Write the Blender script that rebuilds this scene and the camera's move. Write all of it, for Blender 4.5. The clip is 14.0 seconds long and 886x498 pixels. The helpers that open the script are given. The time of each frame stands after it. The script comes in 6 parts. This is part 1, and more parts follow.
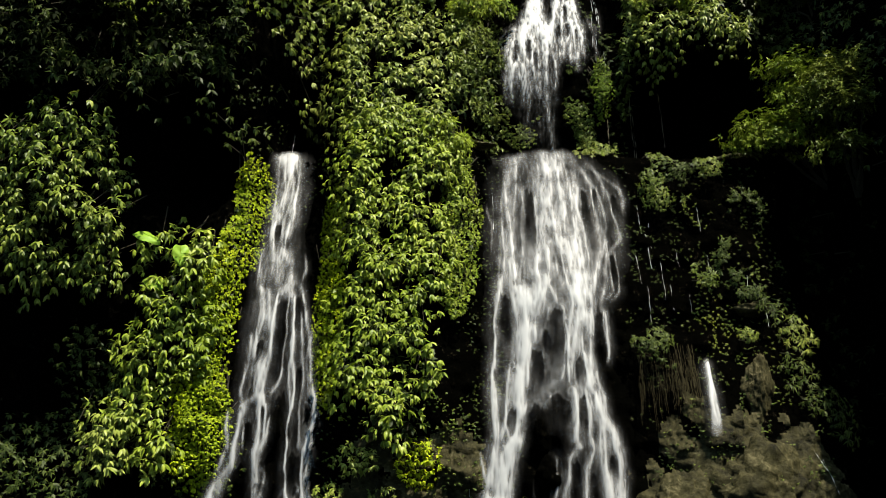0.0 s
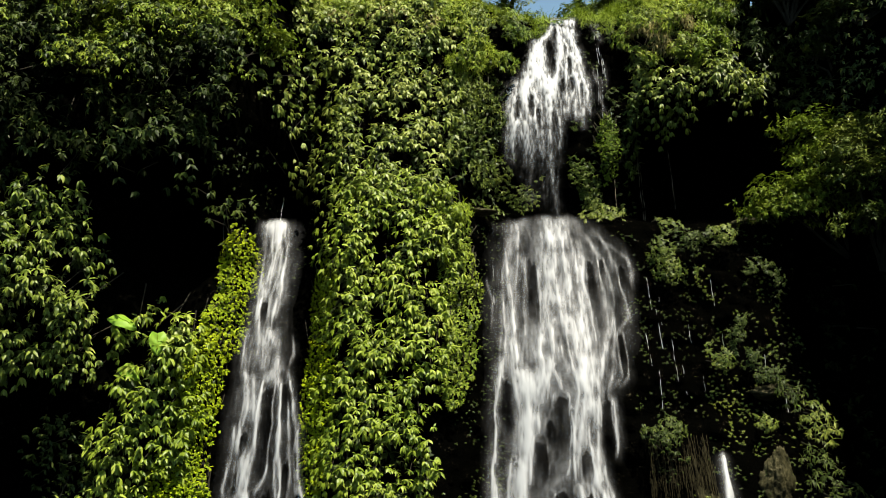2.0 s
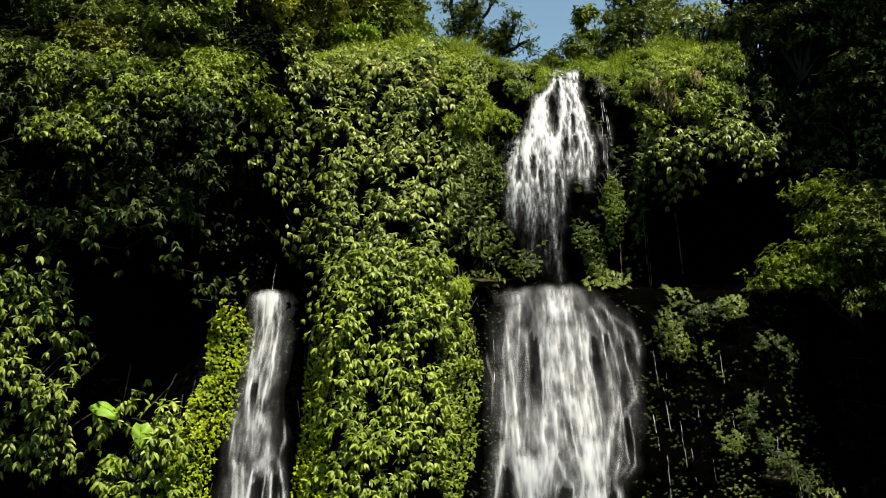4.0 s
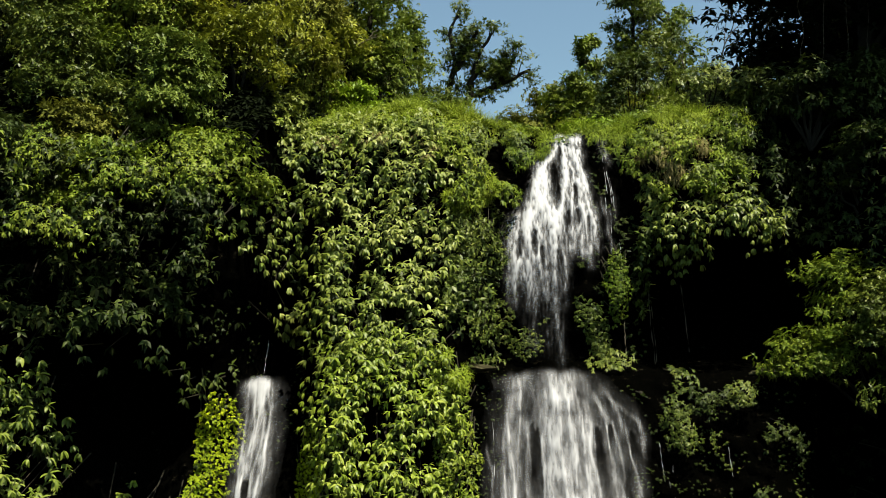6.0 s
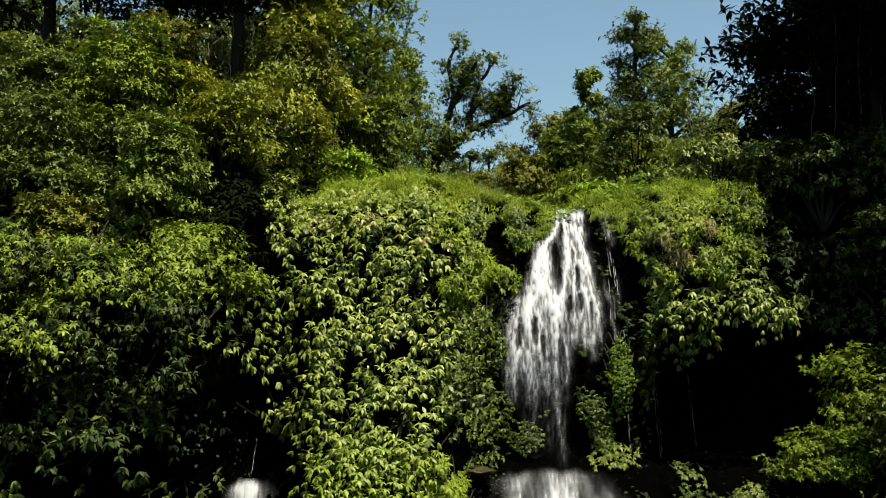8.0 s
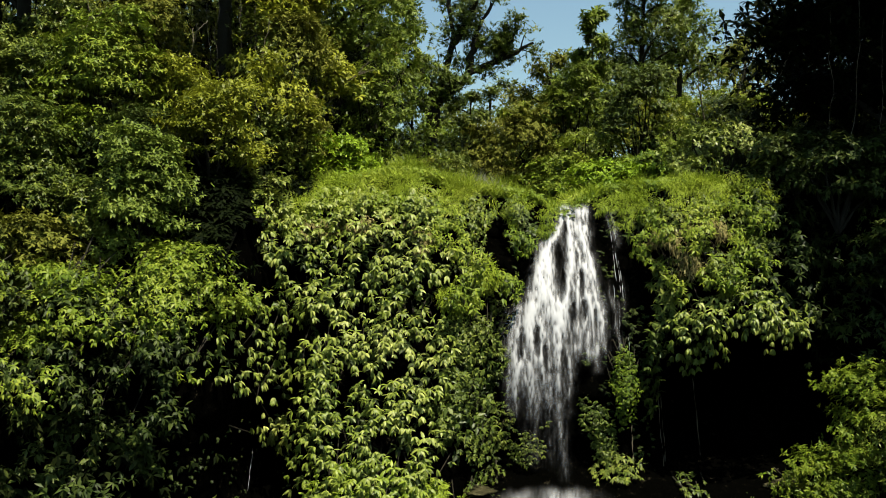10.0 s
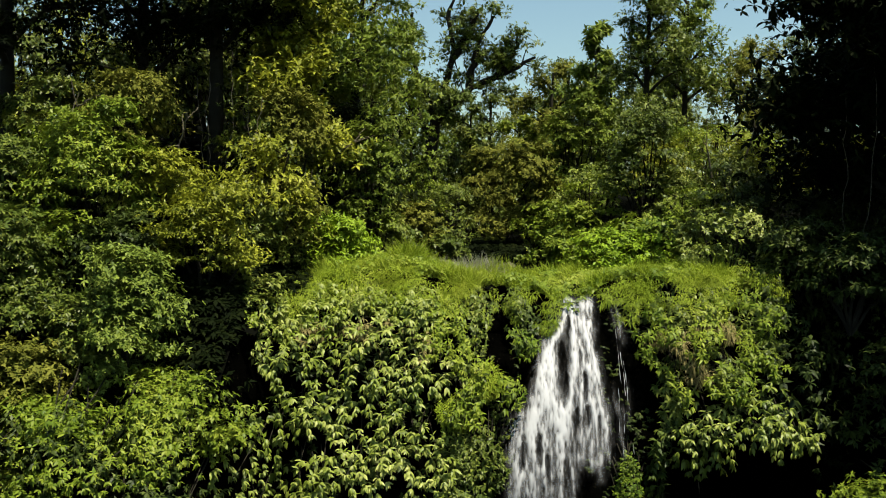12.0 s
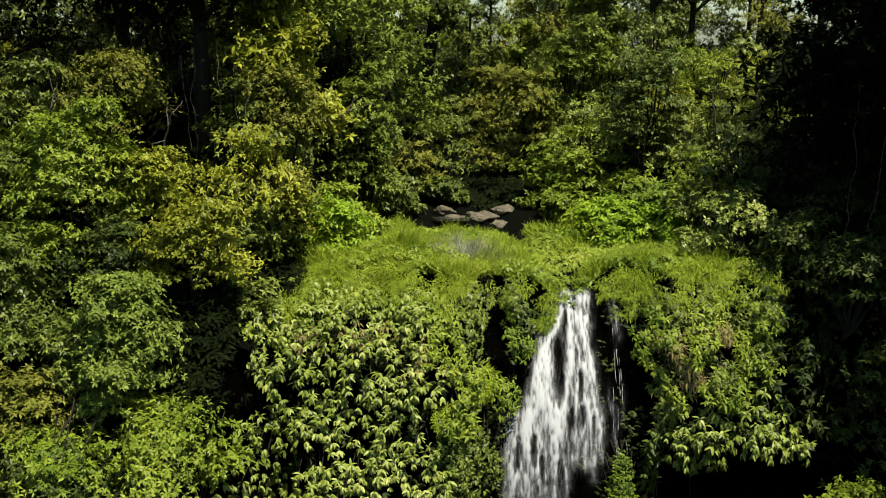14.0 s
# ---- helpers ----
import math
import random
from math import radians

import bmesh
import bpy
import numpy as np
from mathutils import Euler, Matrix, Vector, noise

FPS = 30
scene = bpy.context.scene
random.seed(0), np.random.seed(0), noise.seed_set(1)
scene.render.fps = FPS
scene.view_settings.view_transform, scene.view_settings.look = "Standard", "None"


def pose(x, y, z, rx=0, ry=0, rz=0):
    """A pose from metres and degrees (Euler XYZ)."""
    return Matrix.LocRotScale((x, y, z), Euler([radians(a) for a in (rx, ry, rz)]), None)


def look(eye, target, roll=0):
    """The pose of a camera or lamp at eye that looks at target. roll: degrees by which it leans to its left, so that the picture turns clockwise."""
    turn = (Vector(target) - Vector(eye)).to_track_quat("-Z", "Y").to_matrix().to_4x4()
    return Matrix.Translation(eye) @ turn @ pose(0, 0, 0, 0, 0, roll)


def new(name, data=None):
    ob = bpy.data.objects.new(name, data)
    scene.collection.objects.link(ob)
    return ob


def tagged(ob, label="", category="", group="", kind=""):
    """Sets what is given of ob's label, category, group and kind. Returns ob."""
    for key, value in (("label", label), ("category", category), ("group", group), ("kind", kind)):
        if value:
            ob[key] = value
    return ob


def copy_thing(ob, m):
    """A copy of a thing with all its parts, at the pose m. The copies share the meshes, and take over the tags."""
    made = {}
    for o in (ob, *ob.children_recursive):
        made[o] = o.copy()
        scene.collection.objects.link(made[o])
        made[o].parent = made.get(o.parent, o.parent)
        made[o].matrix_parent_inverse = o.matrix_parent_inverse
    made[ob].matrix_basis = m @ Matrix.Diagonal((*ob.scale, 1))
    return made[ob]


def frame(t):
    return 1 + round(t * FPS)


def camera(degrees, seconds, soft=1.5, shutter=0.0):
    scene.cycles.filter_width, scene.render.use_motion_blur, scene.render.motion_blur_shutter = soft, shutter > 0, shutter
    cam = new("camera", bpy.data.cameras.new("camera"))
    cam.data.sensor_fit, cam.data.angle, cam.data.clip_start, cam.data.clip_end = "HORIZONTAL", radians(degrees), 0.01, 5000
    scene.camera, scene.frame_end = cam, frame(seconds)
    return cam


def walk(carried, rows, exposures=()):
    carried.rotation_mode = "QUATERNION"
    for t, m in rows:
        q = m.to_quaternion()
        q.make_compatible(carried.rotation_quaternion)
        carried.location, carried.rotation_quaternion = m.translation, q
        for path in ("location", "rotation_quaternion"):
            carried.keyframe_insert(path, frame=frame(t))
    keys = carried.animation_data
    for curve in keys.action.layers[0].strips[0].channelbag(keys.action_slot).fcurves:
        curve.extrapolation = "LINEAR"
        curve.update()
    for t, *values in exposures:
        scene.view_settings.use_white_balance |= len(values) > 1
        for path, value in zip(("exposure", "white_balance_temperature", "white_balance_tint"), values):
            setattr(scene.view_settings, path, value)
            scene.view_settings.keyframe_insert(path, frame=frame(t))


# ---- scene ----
cam = camera(49.8, 14.0, soft=1.05)
METRES, EYE, TILT, LEAN, TURN = 20.0, 4.5, 7.0, 0.0, 0.0
EXPOSURE = 1.05
ROWS = [
    (0.0, 0.0, 0.0, 0.0, 0.0, 0.0, -0.0),
    (0.5, 0.0003, 0.0245, 0.0324, -0.02, -0.11, -0.02),
    (1.0, 0.0028, 0.0451, 0.0557, 0.06, -0.05, -0.01),
    (1.5, 0.0033, 0.0626, 0.0761, 0.03, -0.1, 0.01),
    (2.0, 0.0049, 0.078, 0.0965, 0.07, -0.05, 0.01),
    (2.5, 0.0052, 0.0925, 0.1175, 0.04, -0.13, 0.02),
    (3.0, 0.0062, 0.1054, 0.1403, 0.07, -0.09, 0.01),
    (5.5, 0.0083, 0.1606, 0.2692, 0.09, -0.37, -0.05),
    (6.0, 0.0095, 0.1718, 0.2962, 0.09, -0.38, -0.04),
    (6.5, 0.0111, 0.1836, 0.3232, 0.1, -0.47, -0.05),
    (7.0, 0.0119, 0.1969, 0.352, 0.09, -0.41, -0.07),
    (7.5, 0.0128, 0.2108, 0.3819, 0.08, -0.59, -0.07),
    (8.0, 0.0135, 0.2257, 0.4127, 0.07, -0.63, -0.09),
    (10.5, 0.0157, 0.2978, 0.584, 0.11, -8.39, 0.03),
    (11.0, 0.0142, 0.3147, 0.6304, 0.06, -9.33, -0.02),
    (11.5, 0.0147, 0.3305, 0.676, 0.09, -9.37, -0.0),
    (12.0, 0.0148, 0.3457, 0.7197, 0.08, -9.53, -0.01),
    (12.5, 0.0169, 0.3599, 0.7595, 0.11, -11.13, 0.09),
    (13.0, 0.0183, 0.3752, 0.7995, 0.12, -13.68, 0.13),
    (13.5, 0.0194, 0.3936, 0.847, 0.1, -16.56, 0.14),
    (14.0, 0.0214, 0.4139, 0.9035, 0.09, -19.05, 0.17),
]
walk(cam, [(t, pose(0, 0, EYE, TILT, LEAN, TURN) @ pose(METRES * x, METRES * y, METRES * z, 90 + pitch, roll, yaw)) for t, x, y, z, yaw, pitch, roll in ROWS], exposures=[(t, EXPOSURE + e, 6900, 8) for t, e in ((0.0, 0.0), (3.0, -0.08), (5.5, -0.17), (8.0, -0.12), (11.0, -0.22), (14.0, -0.25))])

# ---- world and sun ----
SUN_FROM = Vector((0.32, -0.3, 1.2)).normalized()   # towards the sun
world = bpy.data.worlds.new("sky")
scene.world = world
world.use_nodes = True
wn = world.node_tree.nodes
sky = wn.new("ShaderNodeTexSky")
sky.sky_type = "NISHITA"
sky.sun_disc = False
sky.sun_elevation = math.asin(SUN_FROM.z)
sky.sun_rotation = math.atan2(SUN_FROM.x, SUN_FROM.y)
sky.dust_density, sky.ozone_density = 1.2, 0.0
wn["Background"].inputs["Strength"].default_value = 0.083
haze = wn.new("ShaderNodeVectorMath")   # humid air: a little greener than the clear-sky model
haze.operation = "MULTIPLY"
haze.inputs[1].default_value = (0.9, 1.04, 0.98)
world.node_tree.links.new(sky.outputs[0], haze.inputs[0])
world.node_tree.links.new(haze.outputs[0], wn["Background"].inputs["Color"])
sun_data = bpy.data.lights.new("sun", "SUN")
sun_data.energy, sun_data.angle, sun_data.color = 5.0, radians(0.5), (1.0, 0.95, 0.86)
sun = new("sun", sun_data)
sun.matrix_world = look(SUN_FROM * 80, (0, 0, 0))


# ---- materials ----
def material(name):
    m = bpy.data.materials.new(name)
    m.use_nodes = True
    t = m.node_tree
    return m, t.nodes, t.links, t.nodes["Principled BSDF"]


def ramp(nodes, stops):
    r = nodes.new("ShaderNodeValToRGB")
    e = r.color_ramp.elements
    for i, (p, c) in enumerate(stops):
        el = e[i] if i < 2 else e.new(p)
        el.position, el.color = p, (*c, 1)
    return r


def leaf_material(name, dark, mid, light, rough=0.45, through_light=0.17, patch=0.45, shine=0.13):
    """Leaves: each leaf its own shade, drifts of tone over metres, a little light through the blade."""
    m, n, l, p = material(name)
    geo = n.new("ShaderNodeNewGeometry")
    noi = n.new("ShaderNodeTexNoise")
    noi.inputs["Scale"].default_value, noi.inputs["Detail"].default_value = patch, 3
    l.new(geo.outputs["Position"], noi.inputs["Vector"])
    mix = n.new("ShaderNodeMath")
    mix.operation = "MULTIPLY_ADD"
    mix.inputs[1].default_value = 0.55
    l.new(geo.outputs["Random Per Island"], mix.inputs[0])
    half = n.new("ShaderNodeMath")
    half.operation = "MULTIPLY_ADD"
    half.inputs[1].default_value, half.inputs[2].default_value = 1.3, -0.42
    l.new(noi.outputs["Fac"], half.inputs[0])
    l.new(half.outputs[0], mix.inputs[2])
    r = ramp(n, ((0.0, dark), (1.0, light), (0.5, mid)))
    l.new(mix.outputs[0], r.inputs[0])
    fine = n.new("ShaderNodeTexNoise")
    fine.inputs["Scale"].default_value = 22
    l.new(geo.outputs["Position"], fine.inputs["Vector"])
    bump = n.new("ShaderNodeBump")
    bump.inputs["Strength"].default_value, bump.inputs["Distance"].default_value = 0.3, 0.02
    l.new(fine.outputs["Fac"], bump.inputs["Height"])
    l.new(bump.outputs[0], p.inputs["Normal"])
    l.new(r.outputs[0], p.inputs["Base Color"])
    p.inputs["Roughness"].default_value = rough
    p.inputs["Specular IOR Level"].default_value = shine
    tr = n.new("ShaderNodeBsdfTranslucent")
    l.new(r.outputs[0], tr.inputs["Color"])
    add = n.new("ShaderNodeMixShader")
    add.inputs[0].default_value = through_light
    l.new(p.outputs[0], add.inputs[1])
    l.new(tr.outputs[0], add.inputs[2])
    l.new(add.outputs[0], n["Material Output"].inputs["Surface"])
    return m


def ground_material(name, stops, scale, rough, bump_d, spec=0.5, fine_scale=9.0):
    """Rock, soil and bark: blotches at two sizes and a grain in relief."""
    m, n, l, p = material(name)
    geo = n.new("ShaderNodeNewGeometry")
    big, small = n.new("ShaderNodeTexNoise"), n.new("ShaderNodeTexNoise")
    for t, s in ((big, scale), (small, scale * fine_scale)):
        t.inputs["Scale"].default_value, t.inputs["Detail"].default_value = s, 6
        t.inputs["Roughness"].default_value = 0.65
        l.new(geo.outputs["Position"], t.inputs["Vector"])
    mix = n.new("ShaderNodeMath")
    mix.operation = "MULTIPLY_ADD"
    mix.inputs[1].default_value = 0.4
    l.new(small.outputs["Fac"], mix.inputs[0])
    sc = n.new("ShaderNodeMath")
    sc.operation = "MULTIPLY"
    sc.inputs[1].default_value = 0.6
    l.new(big.outputs["Fac"], sc.inputs[0])
    l.new(sc.outputs[0], mix.inputs[2])
    r = ramp(n, stops)
    l.new(mix.outputs[0], r.inputs[0])
    l.new(r.outputs[0], p.inputs["Base Color"])
    bump = n.new("ShaderNodeBump")
    bump.inputs["Strength"].default_value, bump.inputs["Distance"].default_value = 0.8, bump_d
    l.new(mix.outputs[0], bump.inputs["Height"])
    l.new(bump.outputs[0], p.inputs["Normal"])
    p.inputs["Roughness"].default_value = rough
    p.inputs["Specular IOR Level"].default_value = spec
    return m


def water_material(name):
    """White falling water: how dense the water is comes from the sheet itself; thin water lets the rock show."""
    m, n, l, p = material(name)
    at = n.new("ShaderNodeAttribute")
    at.attribute_name = "flow"
    p.inputs["Base Color"].default_value = (0.4, 0.41, 0.415, 1)
    p.inputs["Roughness"].default_value = 0.55
    clear = n.new("ShaderNodeBsdfTransparent")
    mix = n.new("ShaderNodeMixShader")
    l.new(at.outputs["Fac"], mix.inputs[0])
    l.new(clear.outputs[0], mix.inputs[1])
    l.new(p.outputs[0], mix.inputs[2])
    l.new(mix.outputs[0], n["Material Output"].inputs["Surface"])
    return m


M_VINE = leaf_material("vine_leaf", (0.048, 0.08, 0.008), (0.17, 0.215, 0.028), (0.38, 0.405, 0.11), rough=0.4, shine=0.24)
M_FRESH = leaf_material("fresh_vine_leaf", (0.05, 0.09, 0.006), (0.17, 0.23, 0.018), (0.37, 0.42, 0.07), rough=0.4, shine=0.22)
# vine leaf copy with the low bank's shade put into its colour
M_SOMBRE = leaf_material("shade_painted_vine_leaf", (0.04, 0.07, 0.008), (0.13, 0.175, 0.02), (0.32, 0.36, 0.08), rough=0.4, shine=0.2)
M_CREEPER = leaf_material("creeper_leaf", (0.09, 0.145, 0.003), (0.24, 0.31, 0.006), (0.42, 0.46, 0.012), rough=0.6)
M_TREE = leaf_material("tree_leaf", (0.021, 0.041, 0.005), (0.08, 0.112, 0.015), (0.22, 0.248, 0.042), rough=0.42, shine=0.2)
# darker copy of the tree leaf, with shade and dim corners painted in
M_DIM = leaf_material("shade_dimmed_leaf", (0.01, 0.02, 0.004), (0.034, 0.052, 0.009), (0.10, 0.125, 0.026))
M_PALE = leaf_material("pale_leaf", (0.045, 0.078, 0.008), (0.12, 0.165, 0.018), (0.22, 0.265, 0.04))
M_GOLD = leaf_material("yellow_leaf", (0.052, 0.066, 0.006), (0.18, 0.2, 0.016), (0.35, 0.36, 0.04))
M_LIME = leaf_material("lime_leaf", (0.07, 0.13, 0.006), (0.17, 0.26, 0.014), (0.31, 0.42, 0.035))
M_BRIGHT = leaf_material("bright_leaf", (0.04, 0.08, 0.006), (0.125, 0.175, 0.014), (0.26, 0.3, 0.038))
M_DRY = leaf_material("dry_leaf", (0.05, 0.058, 0.0075), (0.125, 0.135, 0.016), (0.24, 0.235, 0.04), rough=0.75)
M_GREY = leaf_material("grey_green_leaf", (0.045, 0.075, 0.01), (0.13, 0.178, 0.025), (0.26, 0.315, 0.055), rough=0.5)
M_TARO = leaf_material("taro_leaf", (0.12, 0.23, 0.015), (0.19, 0.33, 0.03), (0.28, 0.42, 0.05), rough=0.45, patch=3.0)
M_GRASS = leaf_material("grass_blade", (0.12, 0.18, 0.0105), (0.21, 0.28, 0.018), (0.32, 0.36, 0.045), rough=0.6)
M_SEED = leaf_material("seed_head", (0.14, 0.15, 0.08), (0.24, 0.24, 0.16), (0.38, 0.37, 0.3), rough=0.8)
# near-black leaf: deep shade is put into the colour itself
M_DARK = leaf_material("shade_painted_leaf", (0.0015, 0.003, 0.0008), (0.004, 0.0075, 0.0015), (0.014, 0.019, 0.004), rough=0.7, shine=0.03)
M_BROWN = leaf_material("withered_leaf", (0.08, 0.07, 0.02), (0.17, 0.145, 0.05), (0.29, 0.245, 0.1), rough=0.8)
# dark wet rock, painted blacker still so that lit hollows look shaded
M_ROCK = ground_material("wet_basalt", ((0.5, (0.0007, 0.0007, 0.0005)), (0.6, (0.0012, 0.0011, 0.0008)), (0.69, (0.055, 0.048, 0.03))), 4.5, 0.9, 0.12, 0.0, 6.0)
M_STONE = ground_material("brown_stone", ((0.38, (0.005, 0.005, 0.002)), (0.54, (0.034, 0.031, 0.012)), (0.74, (0.16, 0.14, 0.075))), 1.5, 0.75, 0.14, 0.1, 6.0)
M_SLAB = ground_material("pale_slab", ((0.38, (0.03, 0.025, 0.015)), (0.7, (0.2, 0.175, 0.12))), 2.0, 0.7, 0.05, 0.2)
# near-black soil: shade in the gaps between plants is put into its colour
M_SOIL = ground_material("shade_dark_leafy_soil", ((0.35, (0.0006, 0.0008, 0.0003)), (0.62, (0.0016, 0.002, 0.0006)), (0.85, (0.012, 0.014, 0.004))), 2.5, 0.9, 0.1, 0.04)
M_BARK = ground_material("mossy_bark", ((0.3, (0.008, 0.007, 0.005)), (0.6, (0.022, 0.019, 0.011)), (0.85, (0.05, 0.055, 0.02))), 3.0, 0.9, 0.04, 0.2)
M_TWIG = ground_material("pale_twig", ((0.3, (0.06, 0.05, 0.035)), (0.7, (0.16, 0.135, 0.095))), 3.0, 0.9, 0.01, 0.2)
M_ROOT = ground_material("brown_root", ((0.3, (0.008, 0.007, 0.002)), (0.7, (0.032, 0.026, 0.008))), 3.0, 0.9, 0.01, 0.2)
M_WATER = water_material("white_water")


# ---- forms ----
def smooth(a, b, v):
    s = np.clip((np.asarray(v, float) - a) / (b - a), 0, 1)
    return s * s * (3 - 2 * s)


def ripple(x, y, seed=0, octaves=4, size=1.0):
    """A cheap smooth noise of two coordinates, about -1 to 1."""
    rng = np.random.RandomState(seed + 17)
    out, amp, total = 0.0, 1.0, 0.0
    f = 1.0 / size
    for _ in range(octaves):
        for _ in range(3):
            a = rng.uniform(0, 2 * math.pi)
            p, q = rng.uniform(0, 6.28, 2)
            u, v = x * math.cos(a) + y * math.sin(a), -x * math.sin(a) + y * math.cos(a)
            out = out + amp * np.sin(u * f * 2.1 + p + 1.3 * np.sin(v * f * 1.3 + q))
            total += amp * 0.55
        amp, f = amp * 0.5, f * 2.03
    return out / total


def soft_interp(v, at, values, r=0.35):
    """np.interp with its corners rounded over r."""
    return sum(np.interp(v + r * k, at, values) for k in (-1, -0.5, 0, 0.5, 1)) / 5


def front(x, z):
    """The rock face: how far back (y) the cliff stands at x and height z."""
    x, z = np.asarray(x, float), np.asarray(z, float)
    y = soft_interp(z, (-2, 1, 3, 6.5, 9, 10.3, 10.7, 13, 15, 16.6, 17.3, 19), (21.8, 22.2, 22.9, 24.2, 26.0, 26.5, 27.6, 27.9, 28.4, 29.4, 30.2, 34), 0.2)
    # the rounded column between the falls
    col = soft_interp(z, (0, 3.5, 5, 8, 10.6, 12, 14, 16.3, 18), (22.6, 22.3, 22.7, 24.0, 25.0, 25.9, 26.9, 27.9, 30.0))
    half = np.interp(z, (0, 8, 12, 16), (1.9, 2.0, 2.6, 3.0))
    mid = np.interp(z, (0, 8, 14, 17), (-1.2, -1.0, -1.1, -1.3))
    w = 1 - smooth(0.55, 1.15, np.abs(x - mid) / half)
    y = y * (1 - w) + np.minimum(y, col) * w
    # the left bank, which stands forward and climbs on as a hill
    bank = soft_interp(z, (-2, 3, 6, 8, 10, 12, 14, 15.7, 17.3, 19.3, 21.2, 23, 25), (22.6, 22.6, 23.2, 23.2, 23.2, 23.0, 23.6, 24.5, 25.6, 27.0, 28.9, 31.6, 35))
    edge = np.interp(z, (0, 9, 12, 15), (-4.7, -4.6, -4.0, -3.9))
    w = smooth(0, 1, (edge - x) / 1.5 + 0.3)
    y = y * (1 - w) + bank * w
    # the right side
    right = np.interp(z, (-2, 2, 3.6, 6, 8, 10.3, 10.9, 13.2, 14, 15.5, 17, 18.6, 21, 24), (21.8, 22.0, 22.9, 24.6, 25.4, 26.2, 28.6, 28.8, 27.9, 28.3, 29.3, 30.5, 33, 37))
    w = smooth(5.0, 6.2, x)
    y = y * (1 - w) + right * w
    # the dark side wall, its forward stretch added to shade the right edge
    side = np.interp(x, (9.5, 10.6, 11.4, 12.2, 14.0, 22.0), (27.5, 26.2, 22.0, 15.0, 9.0, 4.0)) + np.interp(z, (0, 6, 12, 16, 20, 24), (-2.5, -1.0, 0.0, 4.0, 9.0, 12.0))
    w = smooth(9.2, 10.6, x)
    y = y * (1 - w) + side * w
    # an uneven rim
    y = y + 0.35 * ripple(x, z * 0.5, 21, 2, 1.0) * smooth(14.6, 16.4, z) * smooth(-4.5, -3.5, x) * smooth(-9.0, -8.0, -x) * (1 - np.exp(-((x - 3.6) / 1.0) ** 2))
    # hollows in shade
    for cx, cz, rx, rz, d in ((-6.2, 9.6, 1.1, 1.3, 2.6), (-4.3, 11.3, 0.7, 1.0, 1.6), (7.2, 11.9, 1.7, 1.1, 1.6), (-9.3, 3.6, 1.5, 1.6, 1.5), (10.6, 8, 1.4, 2.5, 1.4)):
        y = y + d * np.exp(-((x - cx) / rx) ** 2 - ((z - cz) / rz) ** 2)
    return y


NOISE_TABLES = {}


def value_noise(u, v, seed=0, octaves=3, gain=0.5):
    """Smooth random values, 0 to 1, of two coordinates in cells."""
    if seed not in NOISE_TABLES:
        NOISE_TABLES[seed] = np.random.RandomState(seed).uniform(0, 1, (256, 256))
    tab = NOISE_TABLES[seed]
    out, amp, total = 0.0, 1.0, 0.0
    for k in range(octaves):
        a, b = u * 2.0 ** k + 31.7 * k, v * 2.0 ** k + 17.3 * k
        i, j = np.floor(a).astype(int), np.floor(b).astype(int)
        f, g = a - i, b - j
        f, g = f * f * (3 - 2 * f), g * g * (3 - 2 * g)
        t = lambda p, q: tab[p % 256, q % 256]
        out = out + amp * ((t(i, j) * (1 - f) + t(i + 1, j) * f) * (1 - g) + (t(i, j + 1) * (1 - f) + t(i + 1, j + 1) * f) * g)
        total, amp = total + amp, amp * gain
    return out / total


def rough_front(x, z):
    """The face broken into blocks, none more than a hand proud of front()."""
    y = front(x, z) + 0.5 * (value_noise(x / 1.3, z / 1.1, 1, 3) - 0.42)
    wx, wz = x + 0.25 * value_noise(x / 0.5, z / 0.5, 5, 2), z + 0.25 * value_noise(x / 0.5, z / 0.5, 6, 2)
    for cw, ch, depth, seed in ((0.62, 0.46, 0.26, 7), (0.27, 0.22, 0.13, 8)):
        row = np.floor(wz / ch)
        cell = np.floor(wx / cw + 0.5 * (row % 2)) * 12.9898 + row * 78.233 + seed
        y = y + depth * (np.abs(np.sin(cell) * 43758.5453) % 1.0)
    return y - 0.12


def land(x, y):
    """Height of the ground above and behind the cliff."""
    x, y = np.asarray(x, float), np.asarray(y, float)
    flat = np.interp(y, (28, 29.2, 31, 40, 44, 62, 66, 90, 140, 400), (16.6, 17.35, 17.55, 17.3, 17.6, 18.2, 19.0, 20.5, 22, 23))
    flat = flat + (0.65 * np.exp(-((x + 0.9) / 1.7) ** 2) + 0.3 * np.exp(-((x - 6.3) / 1.6) ** 2)) * np.exp(-((y - 30) / 2.5) ** 2)
    flat = flat - 0.45 * np.exp(-((x - 3.6 + 0.12 * (y - 30)) / 0.6) ** 2) * (y < 45)
    left = np.interp(y, (22, 24.5, 26.6, 28.4, 31.6, 36, 45, 60, 90, 400), (12, 14.6, 17.4, 19.0, 20.4, 21.6, 23.0, 24, 24, 24))
    edge = np.interp(y, (28, 31, 40, 60, 90), (-4.6, -4.4, -3.4, -3.4, -8))
    w = smooth(0, 1, (edge - x) / 2.6 + 0.5)
    right = np.interp(y, (26, 28, 32, 40, 48, 60, 90, 400), (15.5, 17.2, 18.2, 19.0, 20.4, 21.5, 22, 23))
    edge_r = np.interp(y, (28, 31, 42, 60, 90), (8.6, 8.4, 6.0, 5.8, 10))
    v = smooth(0, 1, (x - edge_r) / 3.2 + 0.5)
    return flat * (1 - w) * (1 - v) + left * w + right * v


